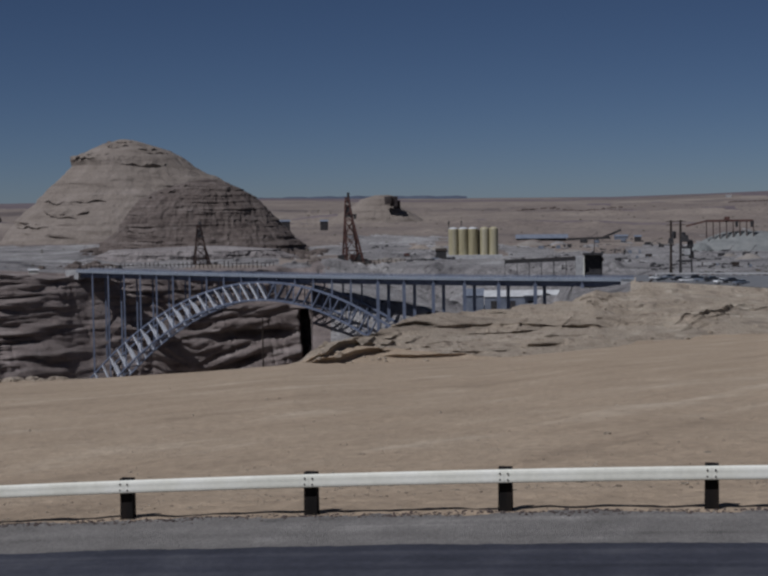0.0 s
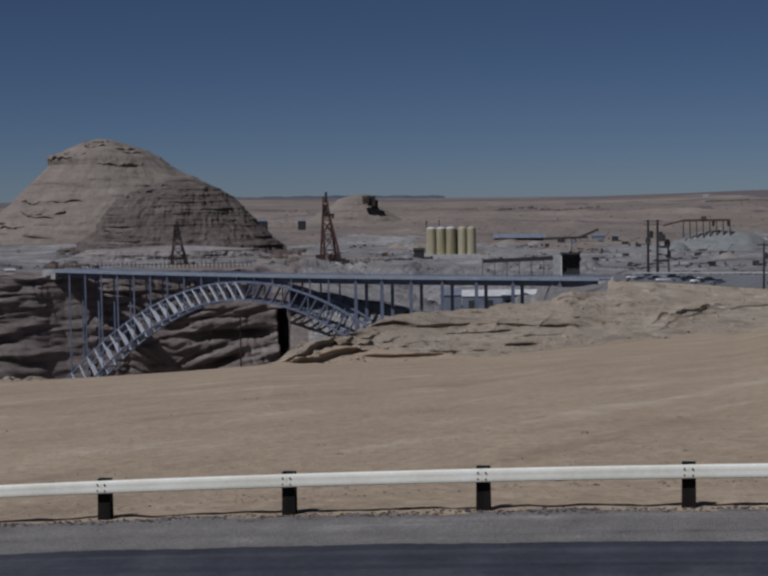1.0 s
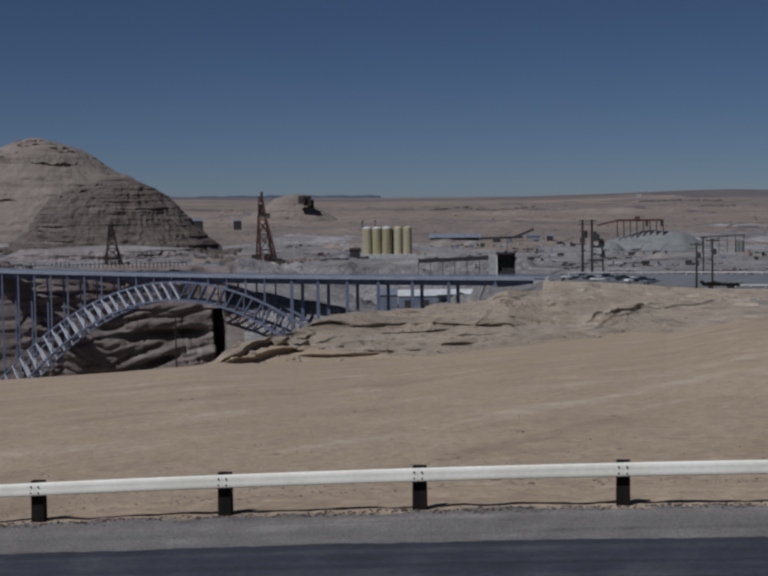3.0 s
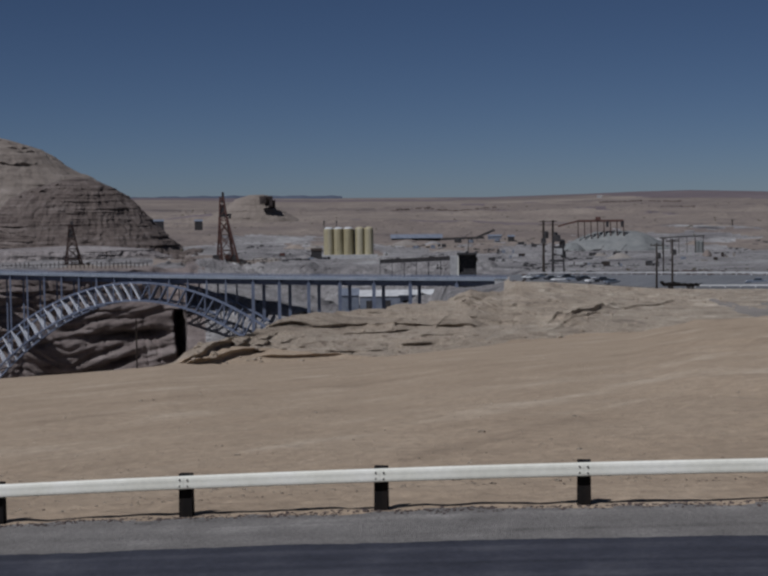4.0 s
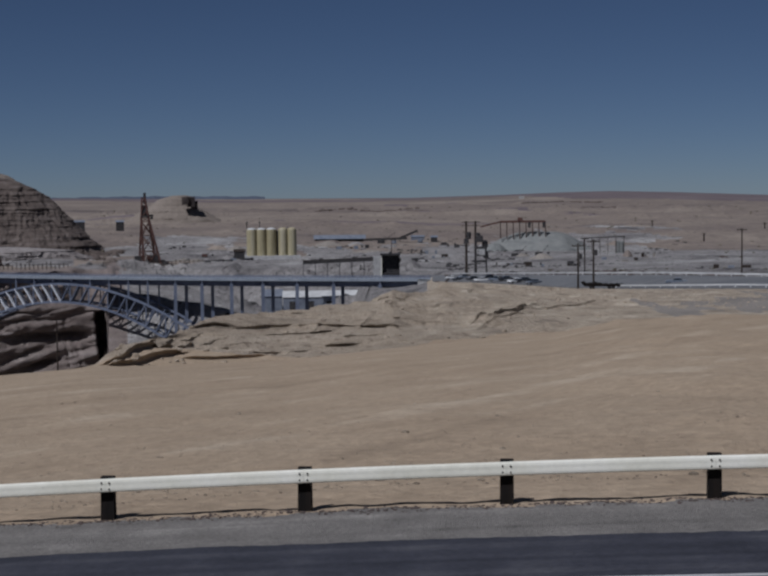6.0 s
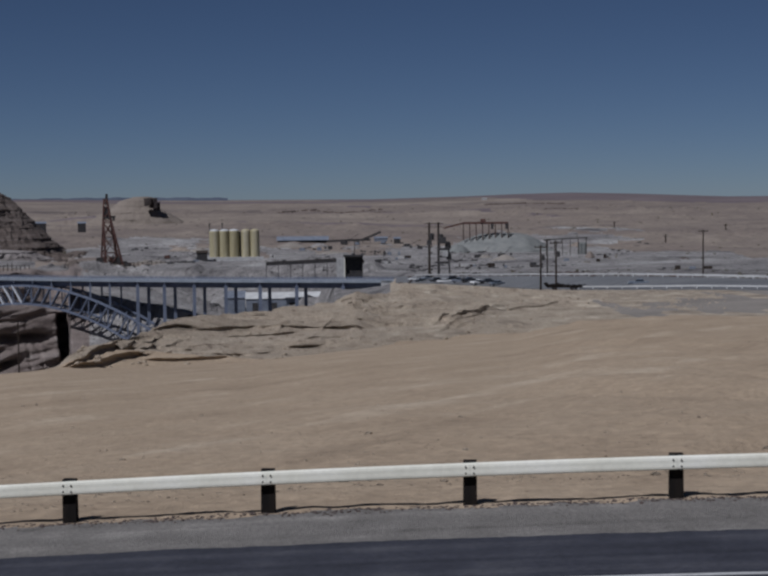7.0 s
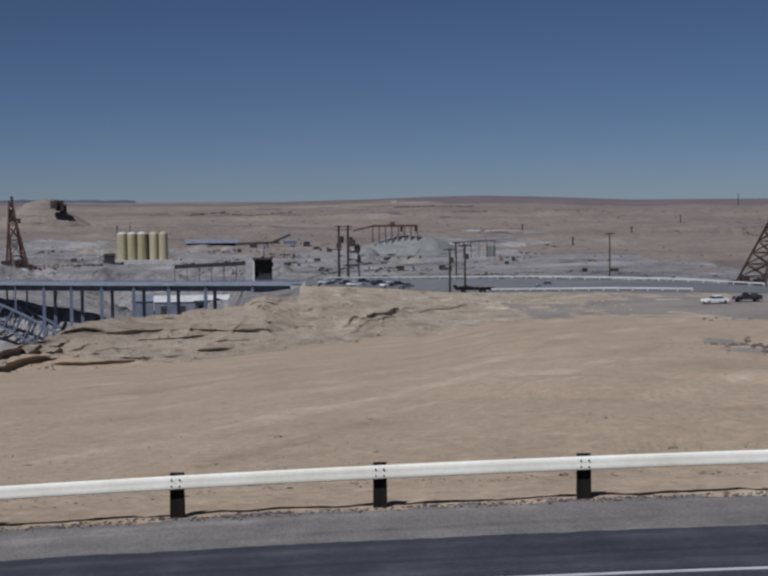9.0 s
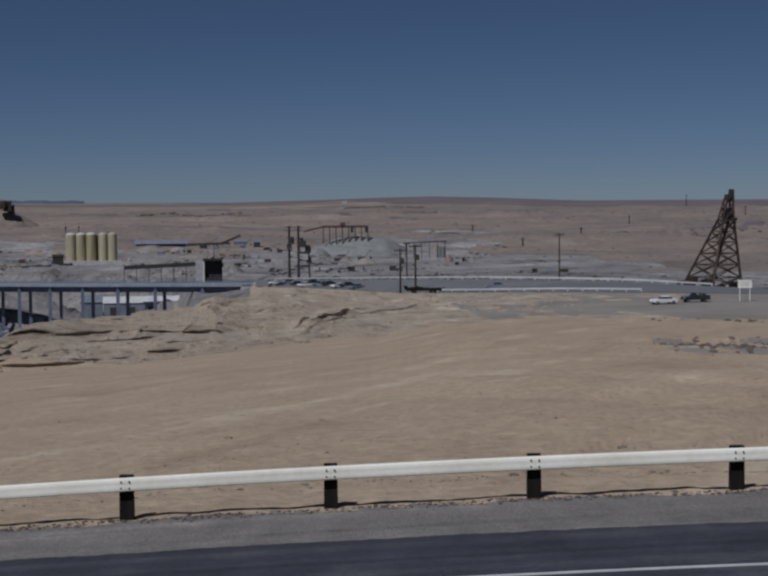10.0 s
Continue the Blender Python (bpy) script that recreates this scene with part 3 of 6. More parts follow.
def build_ground():
    fine = np.arange(-17.0, 31.0, 0.062)
    az = np.concatenate([np.arange(-180, -17, 3.0), fine, np.arange(31.0, 180, 3.0)])
    one = np.ones((1, len(az)))
    d2a, d3a, d6a = (curve(t, az, 1)[None] for t in (SAND_EDGE, CREST, FAR_RIM))

    def span(a, b, count, power=1.0):
        return a + (b - a) * (np.linspace(0, 1, count, endpoint=False) ** power)[:, None]

    fixed = np.concatenate([np.array([0.02, 0.5, 2, 4, 6, 8, 10, 12, 14, 16, 18, 20]), np.arange(20.5, 25, 0.4), np.arange(25, 33, 0.12), np.arange(33, 36, 0.3), np.geomspace(36, 140, 130, endpoint=False)])
    dba = curve(BUTTRESS, az, 1)[None]
    ac = np.radians(np.clip(az, -2.9, 9.4))
    under = (B0.x * BU.y - B0.y * BU.x) / (np.sin(ac) * BU.y - np.cos(ac) * BU.x) + 34
    dba = np.where(az[None] > -2.9, under[None], dba)
    d5a = dba - 80
    D = np.concatenate([fixed[:, None] * one, span(140 * one, d2a - 6, 14), span(d2a - 6, d3a + 12, 290), span(d3a + 12, d5a - 3, 90), span(d5a - 3, dba - 52, 12), span(dba - 52, dba - 26, 24), span(dba - 26, dba - 12, 40), span(dba - 12, dba + 1, 170), span(dba + 1, dba + 3, 4), span(dba + 3, d6a - 46, 34), span(d6a - 46, d6a + 4, 40),
                        span(d6a + 4, d6a + 170, 48), d6a + 170 + (4950 - d6a - 170) * (np.geomspace(1, 9, 150)[:, None] - 1) / 8])
    A = az[None] * np.ones((len(D), 1))
    Z, k = ground_height(A, D)
    X, Y = k["x"], k["y"]
    # Relief of each landform.
    n, d2, d3, d4, d5, d6 = k["n"], k["d2"], k["d3"], k["d4"], k["d5"], k["d6"]
    sandw = step(1, 12, n) * step(0, -12, D - d2) * (1 - k["back"])
    Z += sandw * (0.30 * fbm(X, Y, 34, 3, 4) + 0.10 * fbm(X, Y, 5, 5, 3) * step(220, 40, D))
    # Wheel ruts and erosion runnels towards the lot.
    Z += sandw * step(12, 20, A) * step(40, 70, D) * 0.4 * fbm(X * 1.0 + Y * 0.55, Y * 0.25, 7, 6, 3)
    furrow = fbm(0.62 * X - 0.78 * Y, (0.78 * X + 0.62 * Y) * 0.08, 1.2, 7, 3)
    Z += sandw * step(17, 22, A) * step(33, 38, D) * step(72, 56, D) * 0.13 * (1 - 2 * np.abs(furrow)) * np.clip(0.6 + 1.2 * fbm(X, Y, 14, 10, 3), 0, 1)
    Z += 0.03 * fbm(X, Y, 0.6, 8, 3) * step(60, 36, D) * step(-0.3, 0.4, n)
    Z += 0.035 * np.maximum(fbm(X, Y, 0.5, 9, 3), 0) * step(-0.55, -0.2, n) * step(0.15, -0.1, n)
    rockw = step(-4, 8, D - d2) * step(6, -4, D - d3) * step(19.5, 16, A) * (0.1 + 0.9 * step(-4.5, -2.8, A))
    Z += rockw * (0.45 * fbm(X * 0.5, Y, 18, 11, 4) + 0.22 * fbm(X * 0.3, Y, 5, 12, 4) + 0.14 * fbm(X * 0.4, Y, 1.8, 13, 3))
    Z += rockw * 0.3 * np.tanh(6 * fbm(X * 0.09 + 0.1 * Y, Y, 4.2, 14, 4)) * np.clip(0.6 + 1.1 * fbm(X, Y, 20, 17, 3), 0, 1.2)
    R = D.copy()
    R -= rockw * 1.3 * fbm(X * 0.05, Z + 0.02 * X, 0.8, 18, 4) * np.clip(0.5 + fbm(X, Y, 25, 19, 3), 0.1, 1.2)
    wob = fbm(X, Y, 26, 15, 4)
    wob2 = fbm(X * 0.4, Y, 7, 16, 3)
    near_rock = (D > d2 - 10) & (D < d3 + 20)
    for i, (a0, a1, t0, t1, hgt, under) in enumerate(LEDGES):
        share = np.interp(A, [a0, a1], [t0, t1])
        gate = step(a0 - 0.4, a0 + 0.5, A) * step(a1 + 0.4, a1 - 0.5, A)
        broken = np.clip(0.85 + 1.0 * where_fbm((gate > 0) & near_rock, X, Y * 0.2, 16, 60 + i, 5), 0.2, 1.4) * gate
        r = D - (d2 + (d3 - d2) * share + 1.0 * wob + 0.7 * wob2)
        lip = step(0, 0.9, r)
        Z += 0.8 * broken * hgt * lip * np.clip(1 - r / 14, 0, 1)
        R -= 0.9 * broken * under * step(0.2, 0.9, r) * np.clip(1 - (r - 0.9) / 5, 0, 1)
    gw = step(0, 25, D - d3) * step(5, -30, D - d5) * (1 - k["back"])
    Z += gw * 3.0 * fbm(X, Y, 40, 21, 4) * step(9.5, 8.5, A)
    # Far wall: strata that jut and draw in.
    d5 = np.where(A < -2.9, np.minimum(d5, curve(BUTTRESS, A, 1) - 80), d5)
    on_wall = step(-2, 6, D - d5) * step(10, -1, D - d6) * step(9.3, 8.6, A)
    steep = on_wall * step(-2.2, -2.6, A)
    slope_rough = on_wall * (1 - step(-2.2, -2.6, A))
    Z += slope_rough * (4.5 * fbm(X, Y, 34, 25, 5) + 2.6 * fbm(X, Y, 9, 26, 3))
    sw = Z - (0.09 + 0.15 * step(-9, -7, A)) * X + 7 * fbm(X, Y, 120, 30, 2)
    beds = fbm(X * 0.14, sw, 11, 31, 3)
    shelf = np.sign(beds) * np.abs(beds) ** 0.6
    jut = 1.6 * shelf + 1.5 * fbm(X * 0.2, sw, 3.5, 33, 4) + 0.9 * fbm(X * 0.12, sw, 1.9, 38, 3) + 2.6 * fbm(X, Y * 0.3, 46, 35, 2)
    jut -= 1.5 * np.exp(-(fbm(X + 0.2 * Z, Z * 0.13, 17, 39, 3) / 0.05) ** 2)
    for i, (zc, half, deep, a0, a1, dip) in enumerate(NOTCHES):
        gate = step(a0 - 0.3, a0 + 0.4, A) * step(a1 + 0.3, a1 - 0.4, A)
        on = (gate > 0) & (steep > 0)
        zl = zc + dip * (A - (a0 + a1) / 2) + 1.5 * where_fbm(on, X, Y, 50, 80 + i, 4)
        # Sharp under its overhang, running out below.
        dz = Z - zl
        cove = np.exp(-(np.where(dz > 0, dz / (0.3 * half), dz / (1.5 * half))) ** 2)
        jut -= gate * 0.44 * deep * cove * np.clip(0.8 + 1.0 * where_fbm(on, X, Y * 0, 42, 100 + i, 4), 0.1, 1.4)
    # A deep shaded cleft near the wall's end.
    Ac = A + 0.05 * fbm(X, Z, 14, 37, 3)
    jut -= 30 * step(-3.2, -3.06, Ac + 0.004 * (Z + 95)) * step(-69, -74, Z)
    R -= steep * jut * (1 - 0.65 * step(-12.3, -11.7, A) * step(-9.8, -10.6, A))
    far = step(0, 60, D - d6) * (1 - k["back"])
    Z += far * (3.6 * fbm(X * 0.7, Y, 55, 41, 5) * step(0, 60, D - d6) * step(4800, 2000, D) + 6.0 * fbm(X * 0.4, Y, 260, 43, 4) * step(1200, 1700, D) * step(4900, 3200, D))
    # A fluted bluff at the foot of the domes.
    bluff = step(-11.6, -10.8, A) * step(-3.2, -5.5, A) * step(1450, 1250, D)
    Z += bluff * 2.0 * step(1158, 1172, D + 16 * fbm(X, Y * 0.3, 45, 47, 4))
    # Low scarps across the plain.
    scarp = np.abs(fbm(X * 0.25, Y, 330, 48, 3))
    Z += 5.0 * step(0.06, 0.02, scarp) * step(1500, 1800, D) * step(4300, 3600, D) * (1 - k["back"])
    behind_road = step(10, 60, D - k["d4b"]) * step(20, -40, D - d6) * step(9.3, 10.2, A) * (1 - k["back"])
    Z += behind_road * 1.6 * fbm(X, Y, 35, 45, 4)
    X, Y = R * np.sin(np.radians(A)), R * np.cos(np.radians(A))
    nr, na = A.shape
    co = np.stack([X, Y, Z + EYE], -1).reshape(-1, 3)
    idx = np.arange(nr * na).reshape(nr, na)
    nxt = np.roll(idx, -1, axis=1)
    quads = np.stack([idx[:-1], nxt[:-1], nxt[1:], idx[1:]], -1)[:, :, ::-1].reshape(-1, 4)
    # One material for each landform.
    edge = 3.0 * fbm(X, Y, 9, 51, 3) + 4.0 * fbm(X, Y, 30, 52, 2)
    mat = np.zeros(A.shape, dtype=np.int32)
    mat[(n < -0.12 + 0.2 * fbm(X, Y, 1.2, 53, 4)) & (D < 60) & (n > -13)] = 4
    mat[D + edge > d2] = 1
    lot = (A > 19.7 + 0.35 * edge + 2.4 * fbm(X, Y * 0.2, 5, 59, 5)) & (D + 0.9 * edge + 12 * fbm(X, Y * 0.25, 6, 62, 5) > d2 + 2)
    mat[lot & (D < d4 + 40)] = 5
    # The bank below the far highway, and a graded track up the outcrop's flank.
    patch = fbm(X, Y * 0.25, 5, 61, 5)
    mat[lot & (D > d3 - 22) & (D < d4) & (patch > -0.12 + 0.1 * (A - 21.5))] = 8
    share = (D - d2) / (d3 - d2)
    track = np.abs(share - np.interp(A, [8.6, 13.9], [0.03, 0.56]) + 0.03 * wob)
    mat[(track < 0.03 + 0.06 * patch) & (A > 8.6) & (A < 13.9)] = 8
    mat[(mat == 1) & (A > 11.5 + 4 * patch)] = 8
    mat[(D > d3 + 12) & (A < 9.3)] = 2
    mat[(D > d3 + 3) & (A >= 9.3) & ~(lot & (D < d4))] = 8
    mat[D > k["d4b"] + 2 + 900 * (A < 9.3)] = 3
    mat[(D > d6 + 5) & (A < 9.3)] = 3
    mat[(D > d3 - 2) & (D < 720) & (A > 7.0) & (A < 9.7)] = 8
    works = (mat == 3) & (D < 1500 + 600 * fbm(X, Y * 0.4, 110, 54, 5) + 300 * step(6, 12, A) - 900 * step(17, 26, A))
    mat[works] = 6
    mat[(D > d3 + 12) & (A < 9.3) & (A > -2.3 + 0.3 * fbm(X, Y, 20, 57, 2)) & (D < d6 + 8)] = 6
    mat[(bluff > 0.3) & (D > 1130) & (D < 1215 + 20 * fbm(X, Y, 40, 58, 2))] = 6
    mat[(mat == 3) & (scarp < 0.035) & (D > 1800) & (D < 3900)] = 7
    # The farthest plain switches to the colour with haze painted in.
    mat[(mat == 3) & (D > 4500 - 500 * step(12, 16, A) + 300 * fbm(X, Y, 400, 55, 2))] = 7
    spill = (A > 24.4) & (D > 104) & (D < 142) & (fbm(X, Y * 0.22, 2.6, 56, 5) > 0.22 - 0.1 * (A - 26.5) + 0.0007 * (D - 121) ** 2)
    mat[spill] = 5
    mat[(k["back"] > 0.5)] = 0
    mat[(k["back"] > 0.5) & (D > 200)] = 3
    me = bpy.data.meshes.new("ground")
    me.vertices.add(len(co))
    me.vertices.foreach_set("co", co.astype(np.float32).ravel())
    cap = idx[0]
    me.loops.add(quads.size + len(cap))
    me.loops.foreach_set("vertex_index", np.concatenate([quads.ravel(), cap]).astype(np.int32))
    me.polygons.add(len(quads) + 1)
    me.polygons.foreach_set("loop_start", np.arange(0, quads.size + 1, 4, dtype=np.int32))
    me.polygons.foreach_set("material_index", np.append(mat[:-1].reshape(-1), 0).astype(np.int32))
    me.polygons.foreach_set("use_smooth", np.ones(len(quads) + 1, dtype=bool))
    for m in (M_SAND, M_LEDGE, M_CLIFF, M_PLAIN, M_GRAVEL, M_LOT, M_WORKS, M_FARRIDGE, M_BANK):
        me.materials.append(m)
    me.update()
    me.validate()
    return tagged(new("ground", me), "tan desert ground with sand fill, sandstone ledges and a deep gorge", "ground", kind="structure")


ground = build_ground()


def height_at(x, y):
    """The ground's height in the world at a place, without its fine relief."""
    z, _ = ground_height(np.array([math.degrees(math.atan2(x, y))]), np.array([math.hypot(x, y)]))
    return float(z[0]) + EYE


def drop(x, y):
    """The place on the ground under (x, y)."""
    hit, loc, *_ = ground.ray_cast(Vector((x, y, 600)), Vector((0, 0, -1)))
    return loc if hit else Vector((x, y, height_at(x, y)))


# ---- highway beside the camera ----
def road_strip(name, n0, n1, lift, material, label, category, kind="structure", k0=-9, k1=15, steps=60, ragged=0.0):
    g = Geo()
    ks = np.linspace(k0, k1, steps)
    vs = []
    for k in ks:
        x, y, z = rail_line(k)
        x2, y2, _ = rail_line(k + 0.01)
        t = Vector((x2 - x, y2 - y, 0)).normalized()
        s = Vector((-t.y, t.x, 0))
        crumb = ragged * (noise.noise(Vector((k * 2.1, 0, 0))) + 0.7 * noise.noise(Vector((k * 9.0, 4, 0))) + 0.4 * noise.noise(Vector((k * 31.0, 9, 0))))
        for n in (n0, n1 + crumb):
            vs.append(Vector((x, y, EYE + z + lift)) + s * n)
    fs = [(2 * i, 2 * i + 2, 2 * i + 3, 2 * i + 1) for i in range(len(ks) - 1)]
    low = [v - Vector((0, 0, 0.25)) for v in vs]
    m = len(vs)
    g.add(vs + low, fs + [tuple(m + i for i in reversed(f)) for f in fs] + [(2 * i, m + 2 * i, m + 2 * i + 2, 2 * i + 2) for i in range(len(ks) - 1)] + [(2 * i + 1, 2 * i + 3, m + 2 * i + 3, m + 2 * i + 1) for i in range(len(ks) - 1)])
    return solid(name, g, material, label, category, kind=kind)


road_strip("road", -12.8, -2.68, -0.055, M_ASPHALT, "dark asphalt highway below the bank", "road", steps=900, ragged=0.1)
road_strip("centre_line", -5.62, -5.5, -0.045, M_LINE, "faded white line painted on the asphalt", "road marking")

# ---- guard rail ----
RAIL_PROFILE = [(0.03, 0.0), (0.056, 0.006), (0.074, 0.024), (0.078, 0.06), (0.074, 0.098), (0.07, 0.128), (0.069, 0.152), (0.067, 0.185), (0.056, 0.224), (0.034, 0.247), (0.01, 0.256)]


def rail_pose(k):
    x, y, z = rail_line(k)
    x2, y2, z2 = rail_line(k + 0.01)
    t = Vector((x2 - x, y2 - y, 0)).normalized()
    return Vector((x, y, EYE + z)), t, Vector((t.y, -t.x, 0))


def guard_rail():
    th = thing("guard_rail", "white-painted corrugated steel guard rail on dark timber posts", "guard rail", rail_pose(2)[0])
    inv = th.matrix_world.inverted()
    for k in range(-4, 11):
        p, t, s = rail_pose(k)
        m = inv @ Matrix(((t.x, -s.x, 0, p.x), (t.y, -s.y, 0, p.y), (0, 0, 1, p.z), (0, 0, 0, 1)))
        g = Geo().block((0, 0.125, -0.6), 0.275, 0.2, 1.372, m, 0.014)
        post = part("post", g, M_POST, th, "dark creosoted timber post")
        for dx in (-0.075, 0.075):
            for dz in (0.565, 0.68):
                part("bolt", Geo().tube(m @ Vector((dx, -0.06, dz)), m @ Vector((dx, -0.104, dz)), 0.024, 0.016, 6), M_POST, post)
    prof = RAIL_PROFILE + [(a - 0.006, u) for a, u in reversed(RAIL_PROFILE)]
    for k in range(-4, 10):
        path = []
        for j in range(5):
            p, t, s = rail_pose(k + j / 4)
            lap = 0.004 if j == 4 else 0.0
            path.append((inv @ (p + s * (0.015 + lap) + Vector((0, 0, 0.497))), s))
        g = Geo().sweep(prof, path)
        part("beam", g, M_WHITE, th)
    return th


guard_rail()

# ---- arch bridge ----
def on_bridge(s, v, z):
    """A place along the bridge: s from its far landing, v away from the near edge, height against the eye."""
    return B0 + BU * s + BV * v + Vector((0, 0, EYE + z))


def deck_z(s):
    return -44.3 - 1.0 * math.sin(math.pi * min(max(s / BLEN, 0), 1))


def top_z(s):
    return -46.3 - 0.00368 * (s - 137) ** 2


def bottom_z(s):
    return -56.2 - 0.00428 * (s - 136) ** 2


def bridge():
    th = thing("arch_bridge", "blue-grey steel deck arch bridge over a sandstone gorge", "bridge", on_bridge(137, 6.5, -150))
    inv = th.matrix_world.inverted()

    def loc(s, v, z):
        return inv @ on_bridge(s, v, z)

    ss = [BLEN * i / 40 for i in range(41)]
    side = (inv.to_3x3() @ BV)
    g = Geo().sweep([(0, 1.7), (1.0, 1.7), (1.4, 2.2), (DECK_W - 1.4, 2.2), (DECK_W - 1.0, 1.7), (DECK_W, 1.7), (DECK_W, 2.9), (0, 2.9)], [(loc(s, 0, deck_z(s)), side) for s in ss])
    deck = part("deck", g, M_DECK, th, "pale concrete roadway deck")
    for v in (2.3, DECK_W - 2.9):
        g = Geo().sweep([(v, -1.2), (v + 0.6, -1.2), (v + 0.6, 2.2), (v, 2.2)], [(loc(s, 0, deck_z(s)), side) for s in ss])
        part("girder", g, M_STEEL, th)
    for v in (0.1, DECK_W - 0.3):
        g = Geo().sweep([(v, 3.75), (v + 0.2, 3.75), (v + 0.2, 4.0), (v, 4.0)], [(loc(s, 0, deck_z(s)), side) for s in ss])
        g.sweep([(v + 0.04, 3.3), (v + 0.16, 3.3), (v + 0.16, 3.45), (v + 0.04, 3.45)], [(loc(s, 0, deck_z(s)), side) for s in ss])
        for i in range(int(BLEN / 2.4)):
            s = i * 2.4 + 1.2
            g.beam(loc(s, v + 0.1, deck_z(s) + 2.9), loc(s, v + 0.1, deck_z(s) + 3.8), 0.2, 0.2)
        part("railing", g, M_STEEL, th, "pale grey steel parapet railing")
    # Two trussed arch ribs.
    first, last, pitch = 1.0, 273.0, 6.0
    nodes = [first + (last - first) * i / 46 for i in range(47)]
    for v in (0.5, DECK_W - 0.5):
        rib = part("arch_rib", Geo().sweep([(v - 0.6, -0.55), (v + 0.6, -0.55), (v + 0.6, 0.55), (v - 0.6, 0.55)], [(loc(s, 0, top_z(s)), side) for s in nodes]), M_STEEL, th, "blue-grey riveted arch rib")
        part("lower_chord", Geo().sweep([(v - 0.6, -0.55), (v + 0.6, -0.55), (v + 0.6, 0.55), (v - 0.6, 0.55)], [(loc(s, 0, bottom_z(s)), side) for s in nodes]), M_STEEL, rib)
        for i, s in enumerate(nodes[:-1]):
            s2 = nodes[i + 1]
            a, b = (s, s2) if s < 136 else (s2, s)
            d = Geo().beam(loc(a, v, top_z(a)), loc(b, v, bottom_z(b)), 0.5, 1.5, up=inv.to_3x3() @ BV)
            # Diagonals of the far half take the colour with sunlight painted in.
            part("diagonal", d, M_STEELLIT if s < 136 else M_STEEL, rib)
            if i % 2 == 0:
                part("web_post", Geo().beam(loc(s, v, top_z(s)), loc(s, v, bottom_z(s)), 0.7, 0.5), M_STEEL, rib)
    for i in range(0, 47, 2):
        s = nodes[i]
        part("cross_strut", Geo().beam(loc(s, 0.5, top_z(s)), loc(s, DECK_W - 0.5, top_z(s)), 0.6, 0.6), M_STEEL, th)
        part("cross_strut", Geo().beam(loc(s, 0.5, bottom_z(s)), loc(s, DECK_W - 0.5, bottom_z(s)), 0.6, 0.6), M_STEEL, th)
        if i < 46:
            s2 = nodes[i + 2]
            part("cross_brace", Geo().beam(loc(s, 1, bottom_z(s)), loc(s2, DECK_W - 1, bottom_z(s2)), 0.4, 0.4), M_STEEL, th)
            part("cross_brace", Geo().beam(loc(s2, 1, bottom_z(s2)), loc(s, DECK_W - 1, bottom_z(s)), 0.4, 0.4), M_STEEL, th)
    # Columns: close over the arch, wider on the landing.
    stations = [12.4 + 11.95 * i for i in range(16)] + [208.4, 224.3, 241.8, 260.0, 279.5, 299.9, 325.3]
    for s in stations:
        for v in (0.5, DECK_W - 0.5):
            p = on_bridge(s, v, 0)
            foot = top_z(s) if s < 205 else min(drop(p.x, p.y).z - EYE, -56) - 2
            if foot < deck_z(s) - 2.0:
                w = 0.9 if s < 205 else 1.7
                part("column", Geo().beam(loc(s, v, deck_z(s)), loc(s, v, foot), w, w * 0.9), M_STEEL, th)
        part("floor_beam", Geo().beam(loc(s, 0.4, deck_z(s) + 1.0), loc(s, DECK_W - 0.4, deck_z(s) + 1.0), 0.5, 1.6), M_STEEL, th)
    for s, zb in ((-4.0, -46.6), (BLEN - 2, -60.0)):
        part("abutment", Geo().sweep([(0, zb), (DECK_W, zb), (DECK_W, -41.5), (0, -41.5)], [(loc(s - 4, 0, 0), side), (loc(s + 6, 0, 0), side)]), M_CONC, th, "grey concrete abutment")
    return th


bridge()


